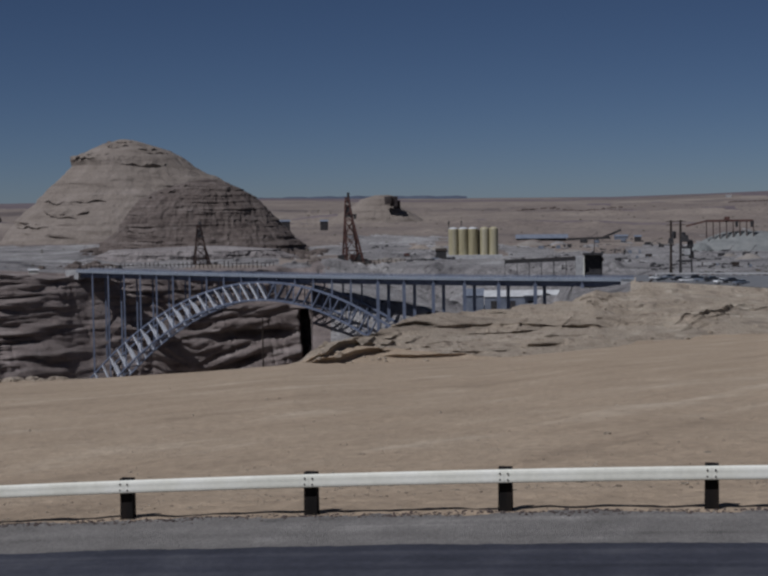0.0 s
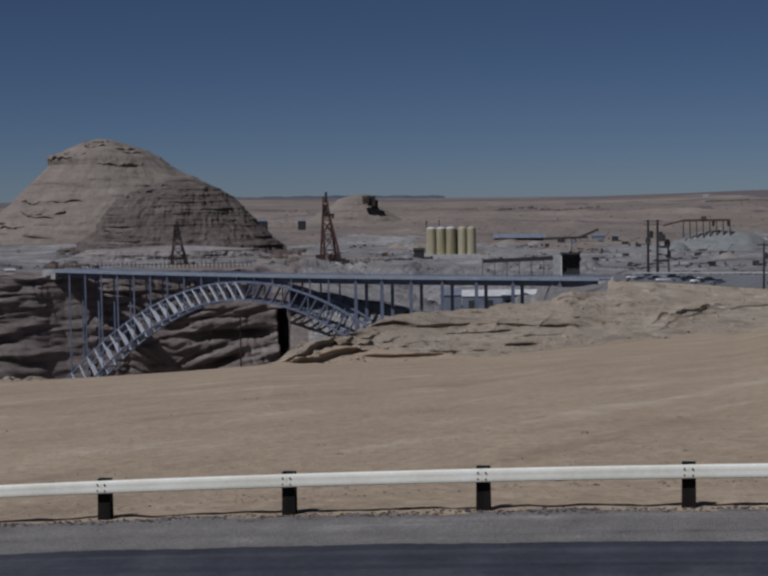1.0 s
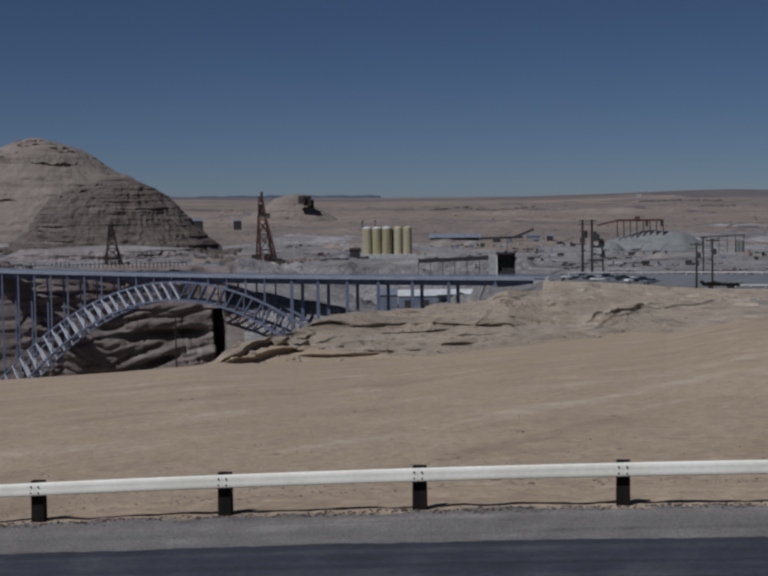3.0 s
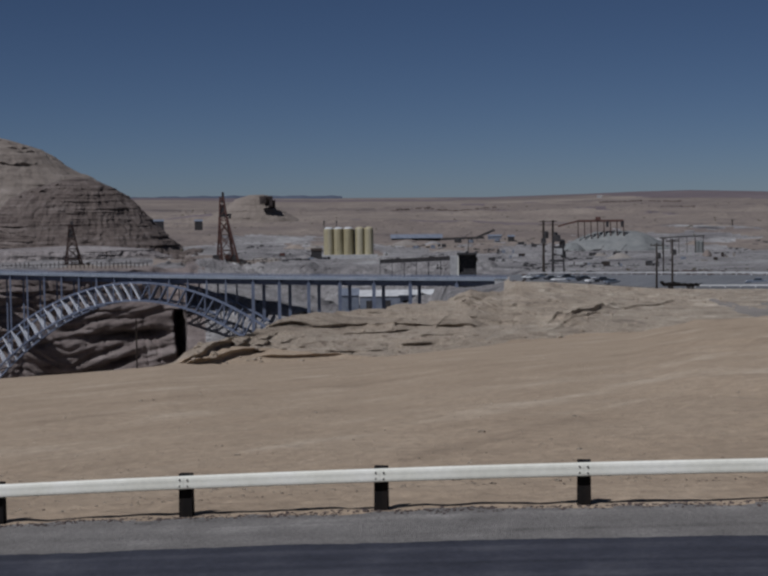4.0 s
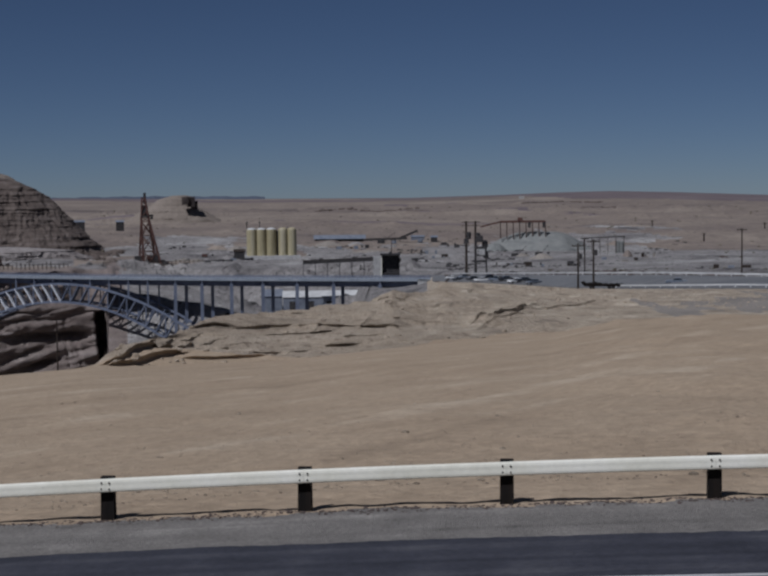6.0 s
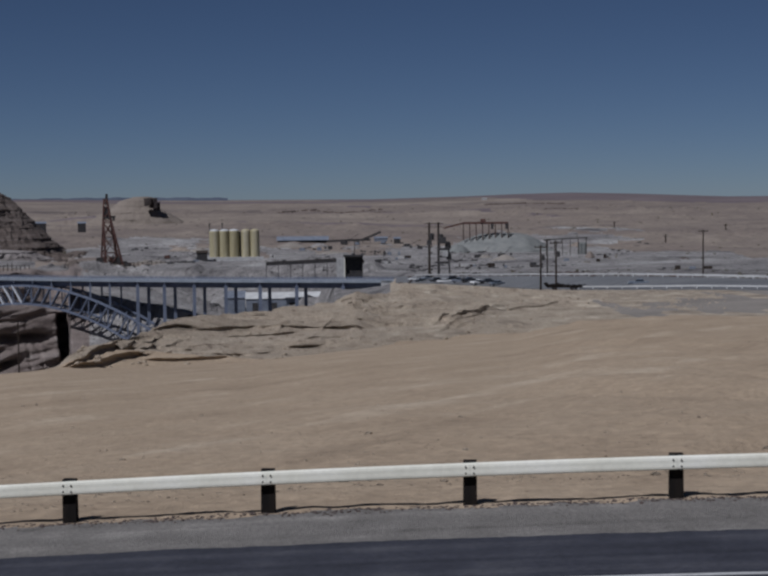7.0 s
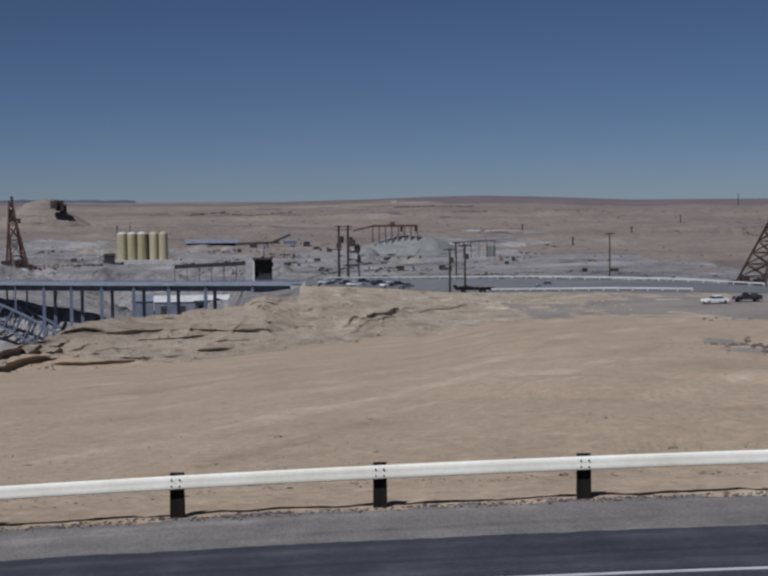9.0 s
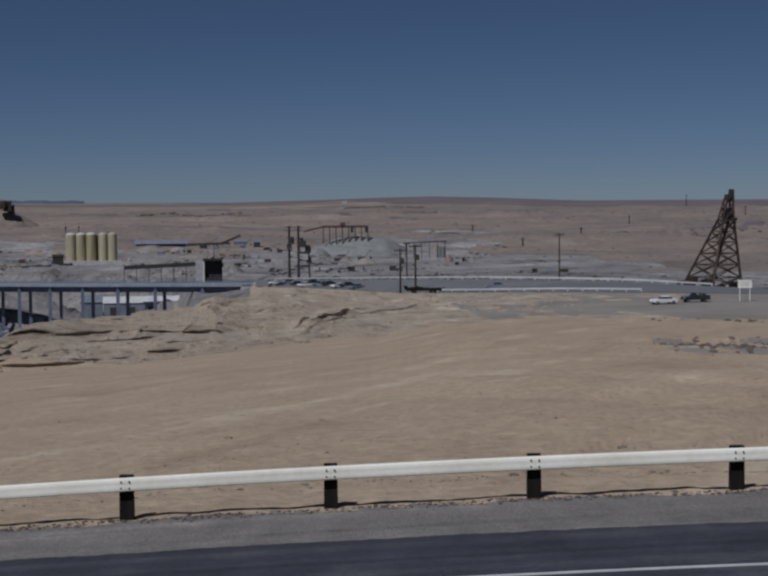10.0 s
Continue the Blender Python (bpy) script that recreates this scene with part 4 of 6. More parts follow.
# ---- sandstone domes ----
def dome(name, az, d, base_el, profile, depth, material, label, seed, rough=0.05, bands=14.0, ledges=(), beds=0, fine=2.0, calm=1.0, crisp=0.6):
    """A butte: a turned outline (bearing offset, height angle) given for both flanks, deep along the line of sight."""
    c = by_sight(az, d, base_el)
    offs = [p[0] for p in profile]
    els = [p[1] for p in profile]
    na, nz = 380, 200
    # Most of its corners lie on the flank that faces the camera.
    t = np.concatenate([np.linspace(0, math.pi, 50, endpoint=False), np.linspace(math.pi, math.tau, na - 50, endpoint=False)])
    zb = d * math.tan(radians(base_el))
    peak_i = int(np.argmax(els))
    ztop = d * math.tan(radians(max(els)))
    hs = np.linspace(0, 1, nz) ** 0.9
    zz = zb + (ztop - zb) * hs
    lz = [d * math.tan(radians(e)) for e in els]
    wl = np.interp(zz, lz[:peak_i + 1], [o * d * math.pi / 180 for o in offs[:peak_i + 1]])
    wr = np.interp(zz, lz[peak_i:][::-1], [o * d * math.pi / 180 for o in offs[peak_i:]][::-1])
    mid, half = (wl + wr) / 2, (wr - wl) / 2
    T, H = np.meshgrid(t, np.arange(nz))
    ct, st = np.cos(T), np.sin(T)
    X = mid[H] + half[H] * np.sign(ct) * np.abs(ct) ** 0.9
    Y = half[H] * depth * st
    Zz = zz[H]
    bed = fbm(X * 0.05, Zz + 0.05 * X, bands, seed, 4)
    lump = fbm(X, Y, 60, seed + 5, 5, z=Zz)
    broken = fbm(X, Y, 90, seed + 9, 3, z=Zz * 0.3)
    crag = np.tanh(5 * (bed - 0.25)) * np.clip(0.4 + 1.6 * broken, 0, 1.2)
    r = 1 + (rough * 0.7 * crag + rough * 0.9 * lump) * np.clip((1 - H / nz) * 4, 0.15, 1)
    X = mid[H] + (X - mid[H]) * r
    Y = Y * r
    grit = (2.4 * fbm(X, Y, 20, seed + 11, 4, z=Zz * 0.5) + 1.7 * fbm(X, Y, 9, seed + 17, 4, z=Zz * 0.22) + 0.8 * fbm(X * 0.15, Y * 0.15, 4.0, seed + 13, 4, z=Zz * 1.2)) * np.clip((1 - H / nz) * 6, 0.1, 1)
    beds_out = np.tanh(4 * fbm(X * 0.03, Zz + 0.03 * X, 3.4, seed + 23, 4)) * np.clip(0.6 + 1.2 * fbm(X, Y, 35, seed + 25, 3, z=Zz), 0, 1.3)
    flutes = np.abs(fbm(X, Y, 5.5, seed + 27, 3, z=Zz * 0.18))
    grit = calm * grit + (crisp * beds_out - 1.4 * crisp * flutes) * np.clip((1 - H / nz) * 8, 0.2, 1)
    X, Y = X + grit * ct, Y + grit * st
    Zz = Zz + 0.02 * (ztop - zb) * lump * (H > 2)
    yaw = -radians(az)
    th = thing(name, label, "rock", Matrix.Translation(c) @ Matrix.Rotation(yaw, 4, "Z"))
    Zl = Zz - zb
    g = Geo()
    g.v = [tuple(p) for p in np.stack([X, Y, Zl], -1).reshape(-1, 3).tolist()]
    g.f = [(j * na + i, j * na + (i + 1) % na, (j + 1) * na + (i + 1) % na, (j + 1) * na + i) for j in range(nz - 1) for i in range(na)] + [tuple((nz - 1) * na + i for i in range(na))]
    part("rock_flank", g, material, th, smooth=True)
    # Jutting beds: broken slabs that follow the flank at one height.
    rl = random.Random(seed)
    thin = [(rl.uniform(els[0] + 0.5, max(els) - 0.25), q, min(q + rl.uniform(0.15, 0.7), 0.97), fine * rl.uniform(0.5, 1.2)) for q in (rl.uniform(-0.97, 0.7) for _ in range(beds))]
    for el, r0, r1, thick in list(ledges) + thin:
        j = int(np.argmin(np.abs(zz - d * math.tan(radians(el)))))
        i0, i1 = (int(np.searchsorted(t, math.tau - math.acos(r))) for r in (r0, r1))
        lg, n = Geo(), i1 - i0 + 1
        ph = rl.uniform(0, 9)
        for i in range(i0, i1 + 1):
            p = Vector(g.v[j * na + i % na])
            u = Vector((ct[0, i % na], st[0, i % na] * depth, 0)).normalized()
            taper = math.sin(math.pi * (i - i0 + 0.5) / n) ** 0.5
            wave = 0.75 + 0.6 * noise.noise(Vector((i * 0.16 + ph, seed, 0))) + 0.3 * noise.noise(Vector((i * 0.5 + ph, seed, 3)))
            out, hh = 0.75 * thick * taper * wave, 0.6 * thick * taper * (0.6 + 0.5 * wave)
            sag = Vector((0, 0, 1.5 * thick * noise.noise(Vector((i * 0.06 + ph, seed, 7)))))
            p = p + sag
            lg.v += [tuple(q) for q in (p - u * 5, p + u * out - Vector((0, 0, 0.3 * hh)), p + u * (out * 0.85) + Vector((0, 0, 0.5 * hh)), p - u * 5 + Vector((0, 0, 1.6 * hh)))]
        lg.f = [(4 * k + e, 4 * k + e + 1, 4 * k + e + 5, 4 * k + e + 4) for k in range(n - 1) for e in range(3)]
        part("ledge", lg, material, th, smooth=True)
    return th


dome("sandstone_dome", -9.9, 1950, -2.6, [(-5.6, -2.6), (-4.1, -0.95), (-2.85, 0.2), (-2.3, 0.75), (-1.75, 1.33), (-1.82, 1.52), (-1.75, 1.66), (-1.2, 1.86), (-0.6, 2.12), (0.0, 2.27), (0.35, 2.24), (1.0, 2.08), (1.9, 1.82), (2.5, 1.42), (3.2, 1.0), (5.5, -0.4), (7.0, -2.6)], 0.8, M_DOME,
     "pale layered sandstone dome rising from the plateau", 61, rough=0.028, calm=0.55, crisp=0.3,
     ledges=[(1.58, -0.99, -0.5, 5), (1.7, -0.9, -0.3, 3), (1.36, -0.15, 0.55, 5), (1.33, 0.1, 0.45, 4), (1.95, -0.5, 0.1, 3), (1.88, 0.15, 0.75, 4), (0.05, -0.92, -0.3, 4), (-0.4, -0.8, -0.45, 7), (-0.52, -0.7, -0.5, 5), (0.3, 0.1, 0.4, 3), (-0.9, -0.95, -0.6, 4), (1.75, 0.3, 0.85, 3), (2.12, -0.3, 0.5, 3)], beds=7, fine=1.3)
dome("sandstone_dome", -6.7, 1480, -2.6, [(-5.0, -2.6), (-3.95, -1.5), (-3.4, -1.1), (-2.95, -0.35), (-2.55, 0.08), (-1.8, 0.42), (-0.9, 0.66), (0.0, 0.86), (0.8, 0.68), (1.5, 0.32), (2.0, -0.05), (2.7, -0.75), (3.4, -1.5), (4.6, -2.6)], 0.7, M_DOME2,
     "brown layered sandstone dome with ledges", 71, rough=0.025, bands=9.0, crisp=1.05, calm=1.0,
     ledges=[(0.55, -0.8, 0.3, 1.6), (0.3, -0.95, -0.3, 2.2), (0.12, -0.95, -0.6, 2.2), (-1.1, -0.95, -0.5, 2.0), (-1.55, -0.8, 0.2, 1.0)], beds=10, fine=0.6)
dome("rock_terrace", -6.9, 1240, -3.1, [(-4.9, -3.1), (-4.2, -2.5), (-3.9, -2.0), (-3.5, -1.85), (-1.5, -1.78), (0.0, -1.74), (1.5, -1.78), (3.0, -1.88), (3.6, -2.2), (4.4, -2.6), (5.2, -3.1)], 0.45, M_TERRACE,
     "low grey banded rock terrace at the foot of the domes", 95, rough=0.05, bands=5.0, crisp=1.8, beds=10, fine=1.0)
dome("sandstone_butte", -0.1, 2500, -1.6, [(-3.6, -1.6), (-2.2, -1.0), (-1.3, -0.45), (-0.75, -0.05), (-0.2, 0.1), (0.3, 0.11), (0.62, 0.05), (0.72, -0.3), (1.4, -0.68), (2.8, -1.6)], 0.6, M_DOME, "small sandstone knob on the plain", 81, ledges=[(-0.5, -0.6, -0.1, 1.2), (-0.8, -0.3, 0.3, 1.2)], rough=0.02, calm=0.5, crisp=0.15)
dome("sandstone_mesa", -15.6, 2700, -1.6, [(-5, -1.6), (-3, -0.2), (0.8, -0.02), (1.15, -0.25), (1.7, -1.6)], 0.5, M_DOME2, "distant flat-topped brown sandstone mesa", 91)


# ---- cableway towers ----
def lattice_tower(az, d, base_el, height, spread, lean, label, turn=0.0, head=2.5, steel=None, levels=(0.0, 0.24, 0.46, 0.66), machines=5, arm=0.0, heft=1.0):
    """A raked four-leg tower: braced legs that meet at a neck, a narrow mast over it, machinery round its foot."""
    steel = steel or M_RUST
    th = thing("cableway_tower", label, "tower", by_sight(az, d, base_el), group="cableway towers")
    w, dp = spread
    q = Matrix.Rotation(radians(turn), 3, "Z")
    ws = height / 38 * heft
    signs = ((-1, -1), (1, -1), (1, 1), (-1, 1))
    foot = [q @ Vector((sx * w / 2, sy * dp / 2, 0)) for sx, sy in signs]
    neck_z = 0.72
    neck = [q @ Vector((0, 0, 0)) + Vector((lean * 0.8 + sx * head * 0.95, sy * head * 0.95, height * neck_z)) for sx, sy in signs]
    top = [Vector((lean + sx * head * 0.42, sy * head * 0.42, height)) for sx, sy in signs]
    for a, b, c in zip(foot, neck, top):
        part("leg", Geo().beam(a, b, 0.85 * ws, 0.85 * ws), steel, th)
        part("mast_leg", Geo().beam(b, c, 0.6 * ws, 0.6 * ws), steel, th)
    for i in range(4):
        j = (i + 1) % 4
        for k in range(len(levels)):
            l0, l1 = levels[k] / neck_z, (levels[k + 1] if k + 1 < len(levels) else neck_z) / neck_z
            a0, b0, a1, b1 = foot[i].lerp(neck[i], l0), foot[j].lerp(neck[j], l0), foot[i].lerp(neck[i], l1), foot[j].lerp(neck[j], l1)
            for p, r in ((a0, b1), (b0, a1), (a1, b1)):
                part("brace", Geo().beam(p, r, 0.36 * ws, 0.36 * ws), steel, th)
        part("foot_beam", Geo().beam(foot[i], foot[j], 0.7 * ws, 0.9 * ws), steel, th)
        for k in range(3):
            a0, b1 = neck[i].lerp(top[i], k / 3), neck[j].lerp(top[j], (k + 1) / 3)
            part("mast_brace", Geo().beam(a0, b1, 0.4 * ws, 0.4 * ws), steel, th)
    nz = height * neck_z
    part("neck_platform", Geo().block((lean * 0.8, 0, nz), head * 2.2, head * 2.2, 0.7 * ws), M_DARK, th, "dark timber platform at the neck")
    part("sheave_house", Geo().block((lean * 0.92, 0, nz + 0.8 * ws), head * 1.5, head * 1.5, 4.8 * ws, None, 0.45), M_DARK, th)
    part("mast_head", Geo().block((lean + 0.35 * head, 0, height - 3.0 * ws), head * 0.75, head * 0.8, 5.2 * ws, None, 0.15), M_DARK, th, "dark sheave head on the mast")
    if arm:
        part("jib_arm", Geo().beam((lean * 0.8, 0, nz + 0.6 * ws), (lean * 0.8 + arm, 0, nz + 0.9 * ws), 0.7 * ws, 0.9 * ws), M_DARK, th)
        part("jib_block", Geo().block((lean * 0.8 + arm * 0.8, 0, nz - 1.0 * ws), 1.2 * ws, 1.0 * ws, 1.6 * ws, None, 0.1), M_DARK, th)
    rnd = random.Random(int(d))
    for i in range(machines):
        x, hh = w * 0.85 * (i / max(machines - 1, 1) * 2 - 1), rnd.uniform(3, 7) * ws
        part("winch_house", Geo().block((x, rnd.uniform(-3, 3), -1.5), rnd.uniform(2, 4.5) * ws, 3 * ws, hh, None, 0.25), M_DARK if i % 2 else steel, th)
        part("winch_drum", Geo().tube((x - 1.2 * ws, -3.2, hh * 0.5), (x + 1.2 * ws, -3.2, hh * 0.5), 0.8 * ws, 0.8 * ws, 10), M_DARK, th)
    return th


lattice_tower(-1.15, 1160, -2.62, 54, (14, 14), -4.4, "rusty red lattice cableway tower behind the bridge", turn=18, head=2.9, machines=9, arm=6.5, heft=1.15)
lattice_tower(-6.9, 1125, -2.6, 33, (12, 12), -2.0, "dark lattice cableway tower below the domes", turn=20, steel=M_RUSTDARK, machines=8, heft=1.2)
lattice_tower(26.78, 560, -3.45, 34.6, (15.4, 15.4), 7.0, "dark rusty lattice cableway tower beside the highway", turn=20, head=2.3, steel=M_RUSTDARK, machines=6, arm=4.5, heft=0.95, levels=(0.0, 0.13, 0.26, 0.38, 0.5, 0.61))


# ---- silos and works behind the bridge ----
def on_ground(az, d):
    p = polar(az, d)
    return drop(p.x, p.y)


def facing(p):
    """A turn about the upright that sets a thing's front (minus y) towards the camera."""
    return Matrix.Translation(p) @ Matrix.Rotation(-math.atan2(p.x, p.y), 4, "Z")


def silos():
    d, el_top, el_foot = 1250, -1.19, -2.19
    base = by_sight(3.4, d, el_foot)
    th = thing("silo_battery", "faded yellow cement silos with pale caps on a concrete pad", "silo", facing(base))
    hgt = d * (math.tan(radians(el_top)) - math.tan(radians(el_foot)))
    m = math.pi / 180 * d
    for a, r in ((2.68, 4.3), (3.05, 4.3), (3.42, 4.3), (3.86, 3.85), (4.2, 3.9)):
        x = (a - 3.4) * m
        p = part("silo", Geo().lathe((x, 0, -3), [(r, 0), (r, hgt + 1.6), (r * 0.96, hgt + 2.4)], 32), M_YELLOW, th)
        part("cap", Geo().lathe((x, 0, hgt - 0.9), [(r * 0.97, 0), (r * 0.8, 1.0), (r * 0.3, 1.7)], 20), M_ROOF if a < 3.6 else M_YELLOW, p, "pale dusty cap")
        for q in range(1, 5):
            part("hoop", Geo().lathe((x, 0, q * hgt / 5), [(r + 0.06, 0), (r + 0.12, 0.15), (r + 0.06, 0.3)], 24), M_YELLOW, p)
    # Dark block added in the gap between the two silo groups.
    part("gap_block", Geo().block((0.24 * m, 1.5, -3), 2.6, 4, hgt + 1.5), M_DARK, th, "dark block in the gap between the silos")
    part("pad", Geo().block((0.0, -3, -6.0), 2.3 * m, 20, 5.6, None, 0.6), M_CONC, th, "pale dusty loading pad")
    for x in (-0.9 * m, -0.42 * m):
        part("vent_pipe", Geo().tube((x, 1, hgt - 1), (x, 1, hgt + 5.5), 0.35, 0.3, 8), M_DARK, th)
        part("vent_hood", Geo().block((x, 1, hgt + 4.5), 1.6, 1.4, 1.6, None, 0.3), M_DARK, th)
    return th


silos()


def shed(name, az0, az1, d, el_roof, el_foot, deep, wall, roof, label, category="shed", open_front=False, share=0.72, sink=6.0, doors=0):
    """A low building with a pitched sheet roof, seen long side on."""
    c = by_sight((az0 + az1) / 2, d, el_foot)
    th = thing(name, label, category, facing(c))
    w = math.radians(az1 - az0) * d
    h = d * (math.tan(radians(el_roof)) - math.tan(radians(el_foot)))
    eave = h * share
    if open_front:
        nb = max(2, int(w / 6))
        for i in range(nb + 1):
            x = -w / 2 + 0.4 + (w - 0.8) * i / nb
            for y in (-deep / 2 + 0.3, deep / 2 - 0.3):
                part("post", Geo().beam((x, y, -sink), (x, y, eave), 0.35, 0.35), wall, th)
        part("back_wall", Geo().block((0, deep / 2 - 0.6, -sink), w * 0.96, 0.3, eave + sink), M_DARK, th)
    else:
        part("wall", Geo().block((0, 0, -sink), w, deep, eave + sink), wall, th)
        for i in range(doors):
            x = -w / 2 + w * (i + 0.5) / doors
            # A solid dark panel carries the shade of an open doorway in its colour.
            dr = part("doorway_shade", Geo().block((x, -deep / 2 - 0.06, -0.5), min(3.6, w / doors * 0.5), 0.1, eave * 0.75), M_DARK, th, "dark panel painted as a doorway's inner shade")
            part("lintel", Geo().block((x, -deep / 2 - 0.1, eave * 0.75 - 0.5), min(4.2, w / doors * 0.6), 0.2, 0.3), wall, dr)
    o = 0.5
    g = Geo()
    x, y = w / 2 + o, deep / 2 + o
    g.add([(-x, -y, eave), (x, -y, eave), (x, 0, h), (-x, 0, h), (x, y, eave), (-x, y, eave), (-x, -y, eave - 0.25), (x, -y, eave - 0.25), (x, 0, h - 0.25), (-x, 0, h - 0.25), (x, y, eave - 0.25), (-x, y, eave - 0.25)],
          [(0, 1, 2, 3), (3, 2, 4, 5), (7, 6, 9, 8), (8, 9, 11, 10), (0, 6, 7, 1), (4, 10, 11, 5), (1, 7, 8, 2), (2, 8, 10, 4), (6, 0, 3, 9), (9, 3, 5, 11)])
    rf = part("roof", g, roof, th)
    for i in range(int(w / 5)):
        xx = -w / 2 + 2.5 + i * 5
        part("roof_seam", Geo().beam((xx, -y, eave + 0.05), (xx, 0, h + 0.05), 0.2, 0.12), roof, rf)
    return th


shed("workshop", 3.85, 6.65, 900, -3.57, -4.3, 16, M_BLUE, M_ROOF, "long blue-grey workshop with a pale sheet roof under the bridge", doors=4, sink=14)
shed("workshop", 3.1, 3.8, 905, -3.5, -4.3, 20, M_BLUE, M_BLUE, "small blue-grey annex beside the workshop", sink=14)
shed("equipment_shed", 5.05, 7.0, 1630, -1.46, -1.72, 14, M_POLE, M_BLUE, "open equipment shed with a blue-grey sheet roof", open_front=True, share=0.45)
shed("storage_shed", 8.75, 9.25, 1640, -1.5, -1.72, 10, M_BLUE, M_BLUE, "small blue storage shed on the plateau")
shed("storage_shed", 9.5, 9.75, 1620, -1.52, -1.74, 10, M_DARK, M_BLUE, "small dark storage shed on the plateau")
shed("storage_shed", -4.05, -3.55, 1900, -0.78, -1.02, 10, M_DARK, M_BLUE, "small dark blue shed beyond the domes")
shed("storage_shed", -2.4, -2.1, 1900, -0.8, -1.02, 10, M_DARK, M_BLUE, "small dark blue shed beyond the domes")
shed("white_hut", -13.32, -12.98, 938, -2.46, -2.62, 4, M_WHITE, M_ROOF, "small white hut on the cliff top", sink=8)
shed("storage_shed", 2.0, 2.4, 1230, -1.95, -2.25, 8, M_DARK, M_POLE, "dark timber shed beside the silos")
shed("white_hut", 12.86, 13.06, 4200, -0.06, -0.09, 20, M_CONC, M_ROOF, "far white building on the skyline", sink=12)


def transfer_house():
    """Boxy house at the conveyor's end, pale on one side, open and dark on the other."""
    d = 860
    c = by_sight(7.75, d, -2.92)
    th = thing("transfer_house", "boxy conveyor transfer house with a dark open bay", "building", facing(c))
    m = math.pi / 180 * d
    h = d * (math.tan(radians(-2.26)) - math.tan(radians(-2.95)))
    part("pale_wing", Geo().block((-0.3 * m, 0, -18), 0.3 * m, 8, h + 16.8), M_CONC, th, "pale rendered wing")
    part("bay_back_wall", Geo().block((0.2 * m, -1.2, -18), 0.7 * m, 0.4, h + 18), M_DARK, th)
    part("bay_side_wall", Geo().block((0.54 * m, 0.5, -18), 0.3, 8, h + 18), M_DARK, th)
    part("bay_floor", Geo().block((0.2 * m, 0.3, -18), 0.66 * m, 7.4, 18.2), M_DARK, th)
    part("roof_slab", Geo().block((0.2 * m, -0.4, h - 0.3), 0.76 * m, 11, 0.9), M_DARK, th)
    part("roof_drum", Geo().tube((0.2 * m, -3.5, h + 0.5), (0.2 * m, 3.5, h + 0.5), 1.1, 1.1, 14), M_DARK, th)
    part("corner_post", Geo().block((-0.14 * m, -4.2, -18), 0.5, 0.4, h + 18), M_WHITE, th)
    return th


transfer_house()


def conveyor(a0, a1, d, el0, el1, label, foot=14.0):
    p, q = by_sight(a0, d, el0), by_sight(a1, d, el1)
    th = thing("conveyor", label, "conveyor", p)
    o = p
    q = q - o
    z = Vector((0, 0, 0))
    part("gallery", Geo().beam(z, q, 2.4, 1.9), M_DARK, th)
    part("belt_cover", Geo().beam(Vector((0, 0, 1.0)), q + Vector((0, 0, 1.0)), 1.8, 0.6), M_POLE, th)
    n = max(3, int(q.length / 7))
    for i in range(n + 1):
        b = z.lerp(q, i / n)
        part("bent", Geo().beam(b, b - Vector((0, 0, foot)), 0.35, 0.35), M_DARK, th)
    return th


conveyor(4.62, 7.4, 880, -2.5, -2.4, "dark conveyor gallery on steel bents")
conveyor(7.0, 8.6, 1600, -1.66, -1.62, "dark conveyor gallery on steel bents", 5)
conveyor(8.3, 9.0, 1590, -1.62, -1.33, "inclined dark stacking conveyor on the plateau", 3)


def heap(name, az, d, el_top, el_foot, half, deep, material, label, seed, flat=0.35):
    """A tipped heap with a flattened, uneven top."""
    c = by_sight(az, d, el_foot)
    h = d * (math.tan(radians(el_top)) - math.tan(radians(el_foot)))
    w = math.radians(half) * d
    na, nr = 90, 26
    g = Geo()
    T, Rr = np.meshgrid(np.linspace(0, math.tau, na, endpoint=False), np.linspace(1, 0, nr))
    X, Y = w * Rr * np.cos(T), deep * Rr * np.sin(T)
    Z = h * np.clip((1 - Rr) / (1 - flat), 0, 1) ** 0.85
    Z += 0.07 * h * fbm(X, Y, w * 0.4, seed, 4) * step(0, 0.2, 1 - Rr)
    k = 1 + 0.14 * fbm(X, Y, w * 0.5, seed + 3, 3)
    rot = facing(c)
    g.v = [tuple(rot @ Vector(p)) for p in np.stack([X * k, Y * k, Z - 9.0 * (Rr > 0.98)], -1).reshape(-1, 3).tolist()]
    g.f = [(j * na + i, j * na + (i + 1) % na, (j + 1) * na + (i + 1) % na, (j + 1) * na + i) for j in range(nr - 1) for i in range(na)]
    return solid(name, g, material, label, "heap", smooth=True)


heap("stockpile", 13.55, 1370, -1.42, -2.12, 2.35, 44, M_AGG, "large blue-grey aggregate stockpile", 101, flat=0.3)
heap("stockpile", 11.9, 1330, -1.85, -2.2, 0.6, 12, M_AGG, "low blue-grey aggregate heap", 102)
heap("spoil_heap", 26.0, 248, -4.5, -4.78, 0.75, 3.0, M_LOT, "low grey gravel heap at the lot's edge", 104)
heap("spoil_heap", 28.5, 262, -4.45, -4.6, 0.5, 2.0, M_LOT, "low grey gravel heap at the lot's edge", 105)


